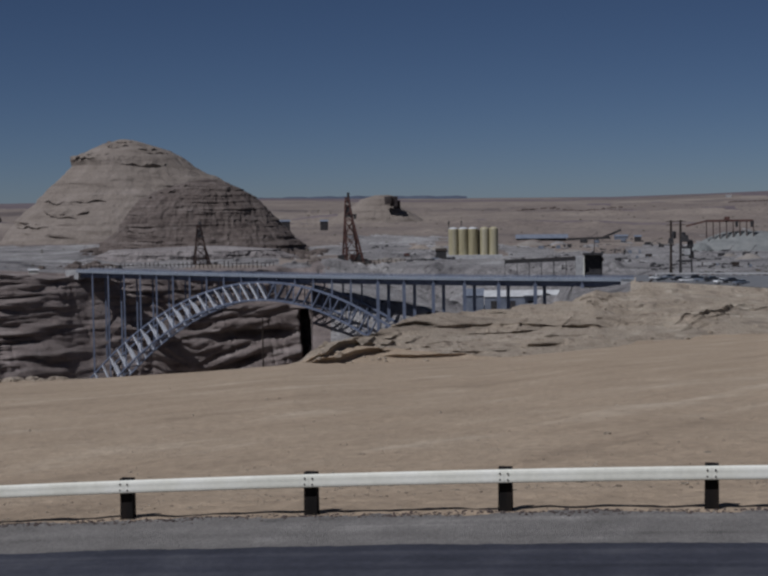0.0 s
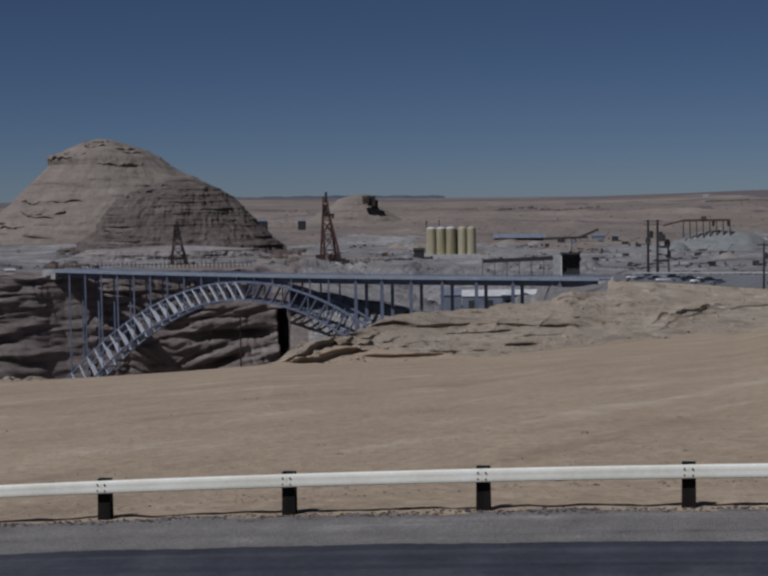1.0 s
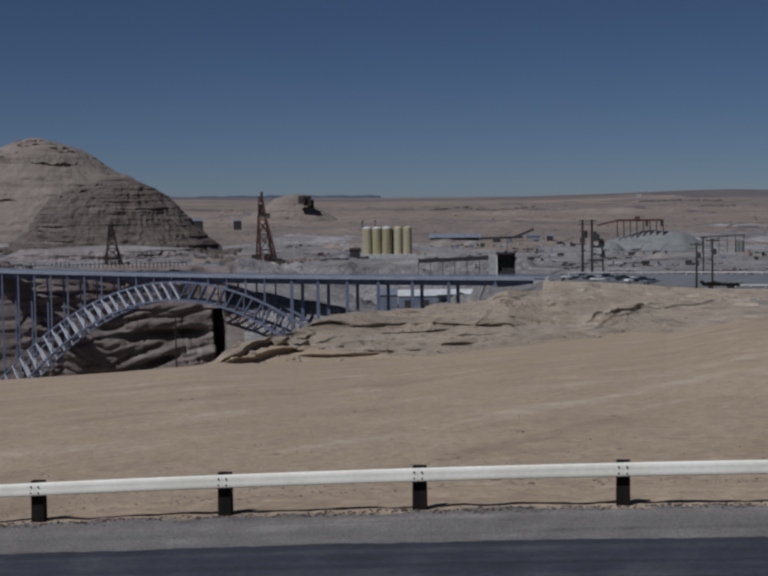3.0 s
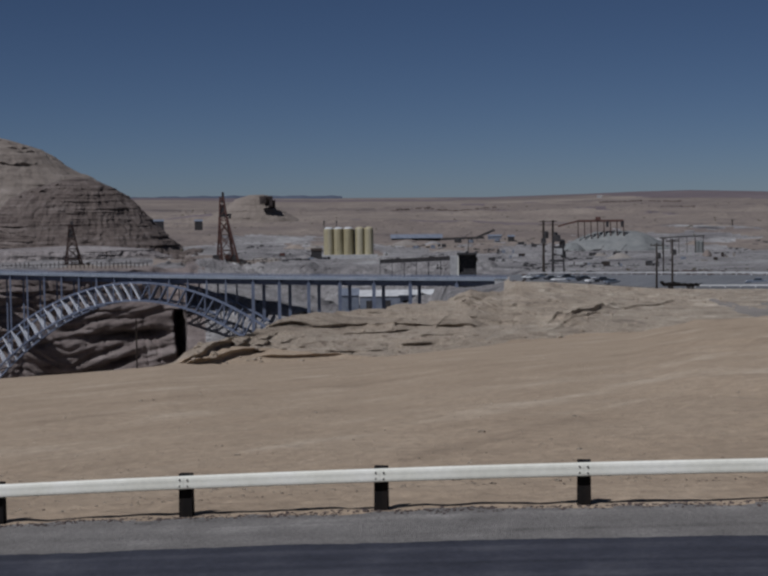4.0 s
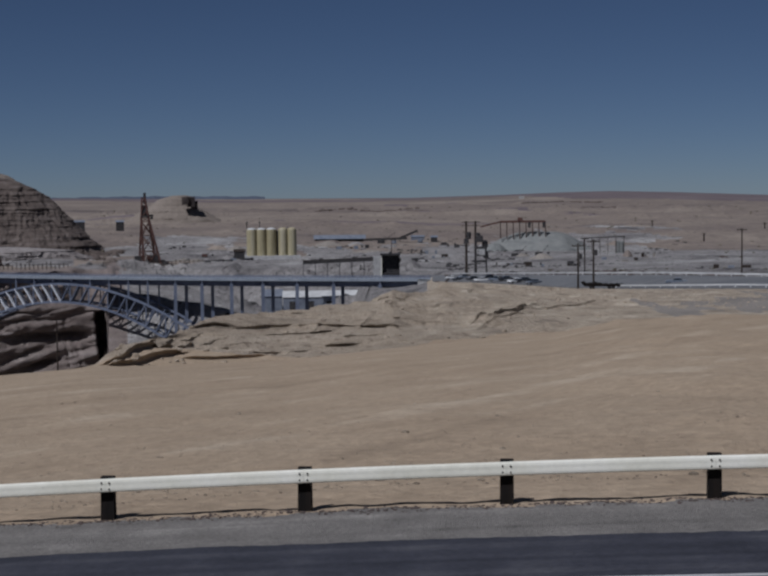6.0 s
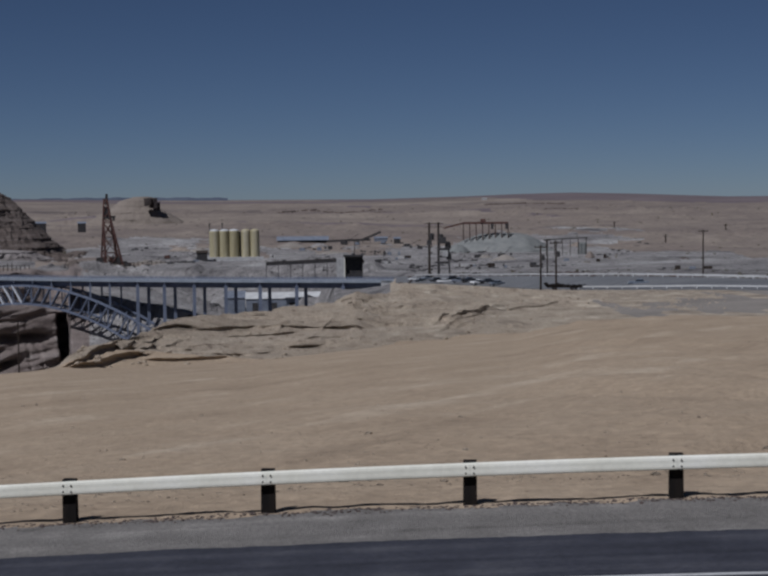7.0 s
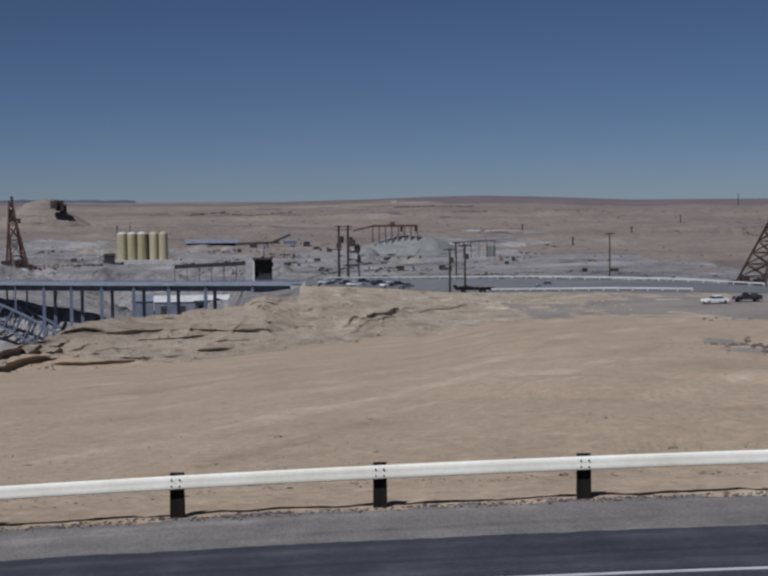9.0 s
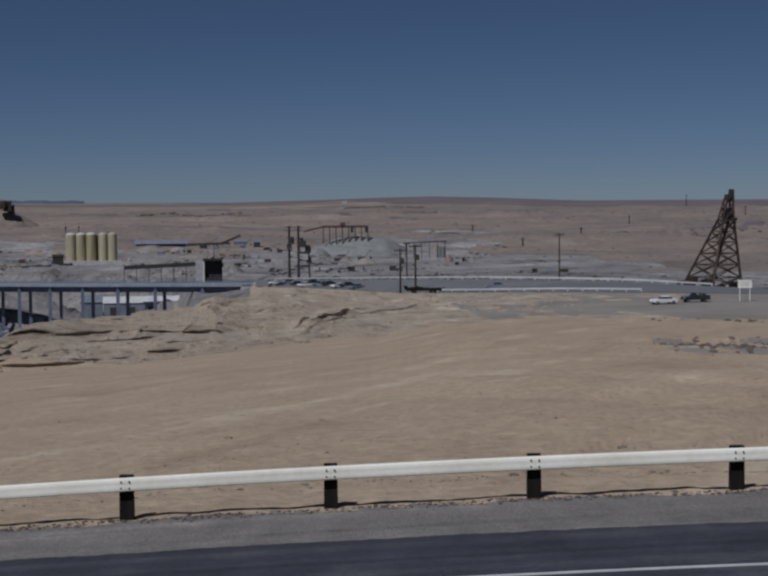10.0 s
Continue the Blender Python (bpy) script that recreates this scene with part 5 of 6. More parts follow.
def trestle():
    d = 1352
    c = by_sight(13.0, d, -1.6)
    th = thing("stacker_trestle", "rust-brown stacker trestle on the stockpile", "trestle", facing(c))
    m = math.pi / 180 * d
    top = d * (math.tan(radians(-1.02)) - math.tan(radians(-1.6)))
    x0, x1 = -0.85 * m, 0.85 * m
    part("girder", Geo().beam((x0, 0, top), (x1, 0, top), 1.8, 1.9), M_RUST, th)
    for i in range(8):
        x = x0 + (x1 - x0) * i / 7
        for s in (-1, 1):
            part("leg", Geo().beam((x, 0.5 * s, top), (x + 0.2, 2.2 * s, -1.5), 0.9, 0.9), M_RUSTDARK, th)
    part("feed_arm", Geo().beam((x0, 0, top), (x0 - 0.75 * m, -2, top - 4.5), 1.2, 1.4), M_RUST, th)
    part("drive_house", Geo().block((-0.1 * m, 0, top), 5, 3, 3.6, None, 0.3), M_RUST, th)
    for x in (0.25 * m, 0.8 * m):
        part("chute", Geo().block((x, 0, top - 5.5), 2.2, 2.2, 5, None, -0.3), M_DARK, th)
    return th


trestle()


def pole(az, d, el_top, el_foot, label, arms=1, thick=0.32, box=False, lean=0.0):
    c = by_sight(az, d, el_foot)
    th = thing("utility_pole", label, "utility pole", facing(c), group="utility poles")
    h = d * (math.tan(radians(el_top)) - math.tan(radians(el_foot)))
    s = thick * 1.3
    part("shaft", Geo().tube((0, 0, -3), (lean, 0, h), thick * 1.15, thick * 0.8, 10), M_POLE, th)
    for i in range(arms):
        z = h - 0.6 - i * 1.6
        arm = part("crossarm", Geo().beam((-1.6 * s - 1, 0, z), (1.6 * s + 1, 0, z), 0.22, 0.26), M_POLE, th)
        for x in (-1.3, -0.5, 0.5, 1.3):
            part("insulator", Geo().tube((x, 0, z + 0.1), (x, 0, z + 0.5), 0.12, 0.08, 6), M_DARK, arm)
    if box:
        part("transformer", Geo().lathe((1.9 * thick, 0, h * 0.66), [(1.1 * thick, 0), (1.9 * thick, 0.5 * thick), (1.9 * thick, 5.0 * thick), (1.1 * thick, 5.6 * thick)], 12), M_DARK, th, "dark transformer can")
    return th


pole(15.08, 372, -1.87, -3.6, "dark timber utility pole beside the highway", 1, 0.26, True)
pole(15.66, 372, -1.72, -3.5, "dark timber utility pole beside a parked trailer", 1, 0.26, True)
pole(15.33, 640, -1.65, -2.9, "thin timber utility pole behind the highway", 1, 0.3)
pole(21.13, 470, -1.32, -2.98, "timber utility pole beyond the highway", 1, 0.24)
pole(10.85, 720, -0.98, -3.0, "tall dark pole of the substation", 2, 0.62, True)
pole(11.2, 720, -0.98, -3.1, "tall dark pole of the substation", 2, 0.62, True)
pole(8.0, 1200, -1.6, -2.2, "thin timber pole on the plateau", 1, 0.3)
for a, d, e0, e1 in ((19.75, 1600, -1.5, -1.75), (21.95, 1930, -1.12, -1.42), (23.75, 2480, -0.68, -0.95), (25.85, 3900, 0.09, -0.24), (17.85, 2100, -1.0, -1.25), (28.0, 3000, -0.35, -0.6)):
    pole(a, d, e0, e1 - 0.1, "far dark utility pole on the plain", 2, 0.95)


pole(-4.66, 166, -4.5, -6.3, "thin dark pole at the edge of the sand fill", 0, 0.09)


def substation():
    d = 700
    c = by_sight(11.3, d, -2.7)
    th = thing("substation_frame", "dark steel switchgear frame between tall poles", "substation", facing(c))
    m = math.pi / 180 * d
    for x in (-0.12 * m, 0.32 * m):
        for y in (-2, 2):
            part("leg", Geo().beam((x, y, -4), (x * 0.8 + 0.3, y * 0.6, 0.95 * m), 0.8, 0.8), M_DARK, th)
    for z in (0.18, 0.42, 0.7, 0.95):
        for y in (-2, 2):
            part("crossbeam", Geo().beam((-0.14 * m, y * 0.8, z * m), (0.34 * m, y * 0.8, z * m), 0.7, 0.9), M_DARK, th)
    for x, z, w, h in ((-0.45, 0.85, 2.6, 2.4), (0.05, 0.95, 3.8, 2.6), (0.26, 0.72, 3.0, 2.6), (0.3, 0.3, 2.5, 3.0)):
        part("switch_box", Geo().block((x * m, 0, z * m), w, 2.4, h, None, 0.25), M_DARK, th)
    part("control_panel", Geo().block((0.15 * m, -2.2, 0.42 * m), 2.6, 0.5, 2.6), M_CONC, th, "pale grey panel")
    return th


substation()


def pipe_rack():
    d = 1180
    c = by_sight(16.3, d, -2.35)
    th = thing("pipe_rack", "weathered steel frame rack beside grey tanks", "rack", facing(c))
    m = math.pi / 180 * d
    top = 0.72 * m
    for i in range(6):
        x = -1.0 * m + 1.5 * m * i / 5
        part("leg", Geo().beam((x, 0, -3), (x, 0, top - 1.0 + 0.25 * i), 0.5, 0.5), M_POLE, th)
    part("top_beam", Geo().beam((-1.1 * m, 0, top - 1.0), (0.55 * m, 0, top + 0.6), 0.9, 0.9), M_DARK, th)
    for x in (0.28, 0.42):
        part("tank", Geo().lathe((x * m, 2, -2), [(2.0, 0), (2.0, 0.62 * m), (1.2, 0.66 * m)], 18), M_AGG, th, "grey tank")
    return th


pipe_rack()


# ---- spoil and machinery strewn over the plateau ----
rnd = random.Random(31)
for i in range(34):
    a = rnd.uniform(-2.0, 17.0)
    d = rnd.uniform(1090, 1620)
    e = math.degrees(math.atan2(on_ground(a, d).z - EYE, d))
    w = rnd.uniform(0.18, 0.75)
    hgt = rnd.uniform(1.5, 4.2)
    heap("spoil_bank", a, d, e + math.degrees(hgt / d), e - 0.03, w, rnd.uniform(5, 11), (M_WORKS, M_LOT, M_WORKS, M_PLAIN)[i % 4], "low uneven spoil bank on the churned plateau", 120 + i, flat=0.25)


def crawler_crane(az, d, size, boom, label, paint):
    c = on_ground(az, d)
    th = thing("crawler_crane", label, "crane", facing(c) @ Matrix.Diagonal((size, size, size, 1)), group="site machines")
    for y in (-1.2, 1.2):
        part("track", Geo().sweep([(-0.4, 0.0), (0.4, 0.0), (0.4, 1.0), (-0.4, 1.0)], [((-2.2, y, -0.6), (0, 1, 0)), ((2.2, y, -0.6), (0, 1, 0))]), M_DARK, th)
    part("machine_house", Geo().block((-0.6, 0, 0.5), 3.6, 2.6, 2.0, None, 0.2), paint, th)
    cab = part("cab", Geo().block((1.4, -0.7, 0.5), 1.2, 1.2, 2.2, None, 0.1), paint, th)
    part("cab_window", Geo().block((1.4, -1.32, 1.5), 0.8, 0.04, 0.8), M_GLASS, cab)
    bx, bz = boom
    for y in (-0.4, 0.4):
        part("boom_chord", Geo().beam((1.2, y, 1.0), (bx, y * 0.4, bz), 0.28, 0.28), M_DARK, th)
    for k in range(1, 7):
        t = k / 7
        part("boom_lacing", Geo().beam((1.2 + (bx - 1.2) * t, -0.36, 1 + (bz - 1) * t), (1.2 + (bx - 1.2) * (t + 0.08), 0.36, 1 + (bz - 1) * (t + 0.08)), 0.2, 0.2), M_DARK, th)
    part("hoist_rope", Geo().beam((bx, 0, bz), (bx, 0, bz * 0.35), 0.1, 0.1), M_DARK, th)
    part("bucket", Geo().block((bx, 0, bz * 0.35 - 1.2), 1.3, 1.2, 1.2, None, -0.15), M_DARK, th)
    return th


for a, d, s, bm_, p in ((7.6, 1580, 1.6, (9, 7), M_DARK), (8.1, 1560, 1.3, (-8, 6), M_BLUE), (9.1, 1600, 1.2, (7, 8), M_BLUE), (10.0, 1500, 1.4, (8, 5), M_DARK), (10.5, 1420, 1.2, (-7, 7), M_DARK), (13.6, 1250, 1.3, (6, 7), M_DARK),
                        (12.7, 1240, 1.3, (7, 7), M_DARK), (11.9, 1260, 1.1, (6, 4), M_CONC), (12.6, 1120, 1.0, (-5, 5), M_DARK), (2.1, 1280, 1.3, (-8, 5), M_DARK), (5.9, 1150, 1.1, (7, 4), M_BLUE), (14.8, 1010, 1.0, (6, 5), M_DARK), (8.9, 1130, 1.2, (7, 4), M_DARK),
                        (14.9, 880, 0.9, (4, 5), M_DARK), (0.9, 1300, 1.1, (6, 6), M_RUST)):
    crawler_crane(a, d, s, bm_, "dark tracked crane working on the dusty plateau", p)


def stores(az, d, n, label, seed):
    """A row of stacked crates and drums."""
    r = random.Random(seed)
    c = on_ground(az, d)
    th = thing("stores_row", label, "crates", facing(c))
    x = 0.0
    for i in range(max(3, n // 2)):
        w, h = r.uniform(1.0, 6.0) * r.uniform(0.6, 1.2), r.uniform(0.8, 3.2)
        part("crate", Geo().block((x, r.uniform(-14, 14), -2.5), w, 2.4, h + 2.5, None, 0.06), (M_DARK, M_POLE, M_DARK, M_BLUE, M_LOT)[r.randrange(5)], th)
        x += w + r.uniform(-1.0, 7.0)
    return th


for i, (a, d, n) in enumerate(((1.6, 1120, 8), (4.7, 1200, 10), (6.0, 1420, 12), (8.4, 1350, 12), (9.6, 1180, 9), (10.9, 1330, 8), (12.0, 960, 12), (13.2, 900, 10), (15.6, 1050, 10), (17.5, 1100, 8), (20.2, 800, 6), (25.3, 590, 5), (-0.9, 1140, 7), (-10.6, 1080, 6), (7.1, 1110, 9))):
    stores(a, d, n, "row of timber crates and steel drums on bare ground", 200 + i)


# ---- far highway ----
def far_road():
    g = Geo()
    azs = np.linspace(9.55, 36, 140)
    vs = []
    for a in azs:
        for t, lift in ((ROAD_FRONT, 0.25), (ROAD_BACK, 0.25)):
            d = float(curve(t, np.array([a]), 1)[0])
            e = float(curve(t, np.array([a]), 2)[0])
            p = by_sight(a, d, e)
            vs.append(p + Vector((0, 0, lift)))
    n = len(vs)
    low = [v - Vector((0, 0, 2.5)) for v in vs]
    fs = [(2 * i, 2 * i + 2, 2 * i + 3, 2 * i + 1) for i in range(len(azs) - 1)]
    fs += [(2 * i, n + 2 * i, n + 2 * i + 2, 2 * i + 2) for i in range(len(azs) - 1)] + [(2 * i + 1, 2 * i + 3, n + 2 * i + 3, n + 2 * i + 1) for i in range(len(azs) - 1)]
    g.add(vs + low, fs)
    return solid("far_road", g, M_FARROAD, "pale worn asphalt highway on a low embankment", "road", kind="structure")


far_road()


def road_place(table, az, inward=0.0, lift=0.25):
    d = float(curve(table, np.array([az]), 1)[0])
    e = float(curve(table, np.array([az]), 2)[0])
    return by_sight(az, d, e) + Vector((math.sin(radians(az)), math.cos(radians(az)), 0)) * inward + Vector((0, 0, lift))


def far_rail(table, a0, a1, inward, label, gap=None):
    th = thing("highway_guard_rail", label, "guard rail", road_place(table, a0, inward), group="far guard rails")
    o = th.location.copy()
    azs = np.arange(a0, a1, 0.55)
    pts = [road_place(table, a, inward) for a in azs]
    for i, p in enumerate(pts):
        part("post", Geo().beam(p - o - Vector((0, 0, 0.5)), p - o + Vector((0, 0, 0.75)), 0.22, 0.22), M_GALV, th)
        if i + 1 < len(pts) and not (gap and i % gap == gap - 1):
            part("beam", Geo().beam(p - o + Vector((0, 0, 0.6)), pts[i + 1] - o + Vector((0, 0, 0.6)), 0.08, 0.34), M_GALV, th)
    return th


far_rail(ROAD_FRONT, 16.5, 24.6, 1.0, "weathered pale guard rail along the near side of the far highway")
far_rail(ROAD_BACK, 10.3, 27.0, -1.0, "weathered pale guard rail along the far side of the highway")


# ---- vehicles ----
def car(at, heading, paint, label, length=5.2, kind="sedan", name="car"):
    """A rounded 1950s car or pickup; heading in degrees, its front to plus x."""
    m = Matrix.Translation(at) @ Matrix.Rotation(radians(heading), 4, "Z")
    th = thing(name, label, "car" if name == "car" else "truck", m, group="parked vehicles")
    L, W = length, 1.9
    k = L / 5.2
    side = [(-2.6, 0.42), (-2.62, 0.8), (-2.4, 0.98), (-1.2, 1.02), (1.0, 1.02), (2.35, 0.92), (2.6, 0.75), (2.6, 0.42)]
    if kind == "pickup":
        side = [(-2.6, 0.5), (-2.6, 1.05), (-0.3, 1.08), (0.9, 1.15), (2.4, 1.1), (2.6, 0.9), (2.6, 0.5)]
    n = len(side)
    g = Geo()
    for y, s in ((-W / 2, 0.94), (-W / 2 * 0.86, 1.0), (W / 2 * 0.86, 1.0), (W / 2, 0.94)):
        g.v += [(x * k * s, y, 0.42 + (z - 0.42) * (1.0 if s == 1.0 else 0.93)) for x, z in side]
    for j in range(3):
        g.f += [(j * n + i, j * n + (i + 1) % n, (j + 1) * n + (i + 1) % n, (j + 1) * n + i) for i in range(n)]
    g.f += [tuple(range(n)), tuple(3 * n + i for i in reversed(range(n)))]
    body = part("body", g, paint, th)
    x0, x1 = (-1.5 * k, 0.95 * k) if kind == "sedan" else (-0.35 * k, 1.05 * k)
    top = 1.52 if kind == "sedan" else 1.85
    base = 1.0 if kind == "sedan" else 1.1
    gl = Geo().add([(x0, -0.82, base), (x1, -0.82, base), (x1, 0.82, base), (x0, 0.82, base), (x0 + 0.5, -0.66, top - 0.06), (x1 - 0.6, -0.66, top - 0.06), (x1 - 0.6, 0.66, top - 0.06), (x0 + 0.5, 0.66, top - 0.06)],
                   [(3, 2, 1, 0), (4, 5, 6, 7), (0, 1, 5, 4), (1, 2, 6, 5), (2, 3, 7, 6), (3, 0, 4, 7)])
    part("window_band", gl, M_GLASS, th, "dark window glass")
    part("roof", Geo().block(((x0 + x1) / 2 - 0.05, 0, top - 0.07), x1 - x0 - 0.95, 1.36, 0.1, None, 0.08), paint, th)
    for x in (-1.6 * k, 1.65 * k):
        for y in (-0.85, 0.85):
            w = part("wheel", Geo().tube((x, y - 0.1, 0.34), (x, y + 0.1, 0.34), 0.34, 0.34, 14), M_RUBBER, th)
            part("hub_cap", Geo().tube((x, y * 1.12, 0.34), (x, y * 1.14 + 0.005, 0.34), 0.16, 0.14, 10), M_CHROME, w)
    for x in (-2.66 * k, 2.64 * k):
        part("bumper", Geo().beam((x, -0.9, 0.5), (x, 0.9, 0.5), 0.12, 0.16), M_CHROME, th)
    for y in (-0.65, 0.65):
        part("headlight", Geo().tube((2.55 * k, y, 0.78), (2.66 * k, y, 0.78), 0.1, 0.09, 8), M_CHROME, th)
    if kind == "pickup":
        part("load_bed", Geo().block((-1.5 * k, 0, 1.02), 2.1 * k, 1.7, 0.3, None, -0.04), M_DARK, th)
        part("load", Geo().block((-1.3 * k, 0, 1.2), 1.2 * k, 1.3, 0.5, None, 0.12), M_DARK, th, "dark load in the bed")
    return th


def lot(az, el):
    d = 20.35 / math.tan(radians(-el))
    p = polar(az, d)
    return drop(p.x, p.y)


car(lot(25.03, -4.0), 184, M_CARWHITE, "white sedan parked on the gravel lot", 5.4)
car(lot(26.2, -3.92), 174, M_CARDARK, "dark pickup truck with a load on the gravel lot", 5.5, "pickup", "pickup_truck")
car(road_place(ROAD_FRONT, 18.75, 14), 160, M_CARBLUE, "grey-blue car on the far highway", 5.0)
rnd = random.Random(5)
for i, (a, f) in enumerate(((10.28, 18), (10.55, 6), (10.8, 20), (11.1, 10), (11.42, 4), (11.7, 22), (12.0, 8), (12.35, 16), (12.7, 5), (13.05, 12), (13.4, 4))):
    paint = (M_CARWHITE, M_CARDARK, M_CARBLUE, M_CARDARK)[i % 4]
    car(road_place(ROAD_FRONT, a, f), rnd.uniform(150, 210), paint, {M_CARWHITE: "white", M_CARDARK: "dark", M_CARBLUE: "grey-blue"}[paint] + " car parked near the bridge's landing", 5.2, "pickup" if i in (2, 6) else "sedan", "pickup_truck" if i in (2, 6) else "car")


def trailer(az, d, el, label):
    """A low hauling trailer with a dark covered load that tapers to its ends."""
    c = by_sight(az, d, el)
    th = thing("flatbed_trailer", label, "trailer", facing(c))
    part("bed", Geo().block((0, 0, 0.6), 8.6, 2.4, 0.35, None, 0.05), M_POST, th)
    part("gooseneck", Geo().beam((-4.2, 0, 0.8), (-5.0, 0, 1.7), 1.6, 0.5), M_POST, th)
    for x in (1.6, 2.6, -2.8):
        for y in (-1, 1):
            part("wheel", Geo().tube((x, y - 0.15, 0.42), (x, y + 0.15, 0.42), 0.45, 0.45, 12), M_RUBBER, th)
    g = Geo()
    for k in range(21):
        x = -4.9 + 0.49 * k
        top = 1.25 + 0.55 * math.exp(-((x + 4.6) / 0.6) ** 2) + 0.4 * math.exp(-((x + 1.9) / 1.3) ** 2) + 0.12 * math.sin(k * 2.3)
        low = 0.75 + 0.028 * abs(x) ** 1.8
        g.v += [(x, -1.2, low), (x, -1.0, top), (x, 1.0, top), (x, 1.2, low)]
    g.f = [(4 * k + e, 4 * k + 4 + e, 4 * k + 4 + (e + 1) % 4, 4 * k + (e + 1) % 4) for k in range(20) for e in range(4)] + [(0, 1, 2, 3), (83, 82, 81, 80)]
    part("load", g, M_POST, th, "dark tarpaulined load", smooth=True)
    return th


trailer(16.0, 366, -3.58, "dark flatbed trailer parked below a utility pole")


def sign_board():
    d = 300
    c = by_sight(28.0, d, -3.72)
    th = thing("sign_board", "blank-looking white road sign board on two posts", "sign", facing(c))
    for x in (-0.95, 0.95):
        part("post", Geo().beam((x, 0.08, -1), (x, 0.08, 3.2), 0.14, 0.14), M_WHITE, th)
    part("board", Geo().block((0, 0, 1.75), 2.65, 0.05, 1.55), M_WHITE, th)
    for z, w in ((2.85, 1.9), (2.45, 2.1), (2.1, 1.5)):
        part("text_bar", Geo().block((0, -0.03, z), w, 0.02, 0.13), M_CONC, th, "pale grey bar of unreadable writing")
    return th


sign_board()


# ---- fences and small structures on the plateau ----
def post_fence(a0, a1, d, el, count, high, label, seed):
    th = thing("fence", label, "fence", by_sight(a0, d, el))
    o = th.location.copy()
    r = random.Random(seed)
    last = None
    for i in range(count):
        a = a0 + (a1 - a0) * i / (count - 1)
        p = by_sight(a, d + r.uniform(-3, 3), el) - o
        h = high * r.uniform(0.75, 1.15)
        part("post", Geo().beam(p - Vector((0, 0, 4)), p + Vector((0, 0, h)), 0.5, 0.5), M_POLE, th)
        if last:
            part("rail", Geo().beam(last + Vector((0, 0, high * 0.7)), p + Vector((0, 0, high * 0.7)), 0.3, 0.35), M_POLE, th)
        last = p
    return th


post_fence(-11.2, -4.2, 1095, -2.6, 46, 5.0, "timber post fence along the gorge rim below the domes", 3)
post_fence(-2.9, 2.0, 1120, -2.52, 30, 4.0, "timber post fence along the gorge rim", 4)


def rock_mesh(seed, squash=0.6):
    bm = bmesh.new()
    bmesh.ops.create_icosphere(bm, subdivisions=2, radius=1.0)
    for v in bm.verts:
        k = 1 + 0.35 * noise.noise(v.co * 1.3 + Vector((seed * 7.1, 0, 0))) + 0.15 * noise.noise(v.co * 3.1 + Vector((0, seed * 3.3, 0)))
        v.co = Vector((v.co.x * k, v.co.y * k, v.co.z * k * squash))
    vs = [v.co.copy() for v in bm.verts]
    fs = [tuple(v.index for v in f.verts) for f in bm.faces]
    bm.free()
    return vs, fs


ROCKS = [rock_mesh(i, 0.5 + 0.1 * i) for i in range(5)]


def scatter(name, spots, material, label, category):
    """Many small stones or bushes as one object."""
    g = Geo()
    r = random.Random(len(spots))
    for p, size in spots:
        vs, fs = ROCKS[r.randrange(5)]
        m = Matrix.Translation(p) @ Matrix.Rotation(r.uniform(0, 6.28), 4, "Z") @ Matrix.Diagonal((size * r.uniform(0.8, 1.4), size, size * r.uniform(0.7, 1.1), 1))
        g.add([m @ v for v in vs], fs)
    me = bpy.data.meshes.new(name)
    me.from_pydata(g.v, [], g.f)
    me.materials.append(material)
    return tagged(new(name, me), label, category, kind="stuff")


rnd = random.Random(17)
# Stones strewn over the sand fill.
spots = []
for i in range(1500):
    a, d = rnd.uniform(-16, 30), 31.5 + 120 * rnd.random() ** 2.6
    spots.append((on_ground(a, d), rnd.uniform(0.015, 0.045) if rnd.random() < 0.97 else rnd.uniform(0.07, 0.12)))
scatter("stones", spots, M_LEDGE, "small stones strewn over the sand fill", "stone")
spots = []
for i in range(2600):
    k, n = rnd.uniform(-5.5, 10), rnd.gauss(-0.1, 0.12)
    p, t, s = rail_pose(k)
    q = p - s * n
    spots.append((drop(q.x, q.y), rnd.uniform(0.012, 0.038)))
scatter("shoulder_stones", spots, M_RIDGE, "dark gravel windrow along the shoulder's edge", "gravel")
# Boulders broken off the outcrop and along the rims.
spots = []
for i in range(260):
    a = rnd.uniform(-2.6, 16)
    d2_, d3_ = float(curve(SAND_EDGE, np.array([a]), 1)[0]), float(curve(CREST, np.array([a]), 1)[0])
    spots.append((on_ground(a, d2_ + (d3_ - d2_) * rnd.random() ** 1.4), 0.07 + 0.42 * rnd.random() ** 2.5))
for i in range(46):
    a = rnd.uniform(-15.8, -12.1)
    spots.append((on_ground(a, float(curve(SAND_EDGE, np.array([a]), 1)[0]) + rnd.uniform(-3, 5)), 0.12 + 0.8 * rnd.random() ** 2.5))
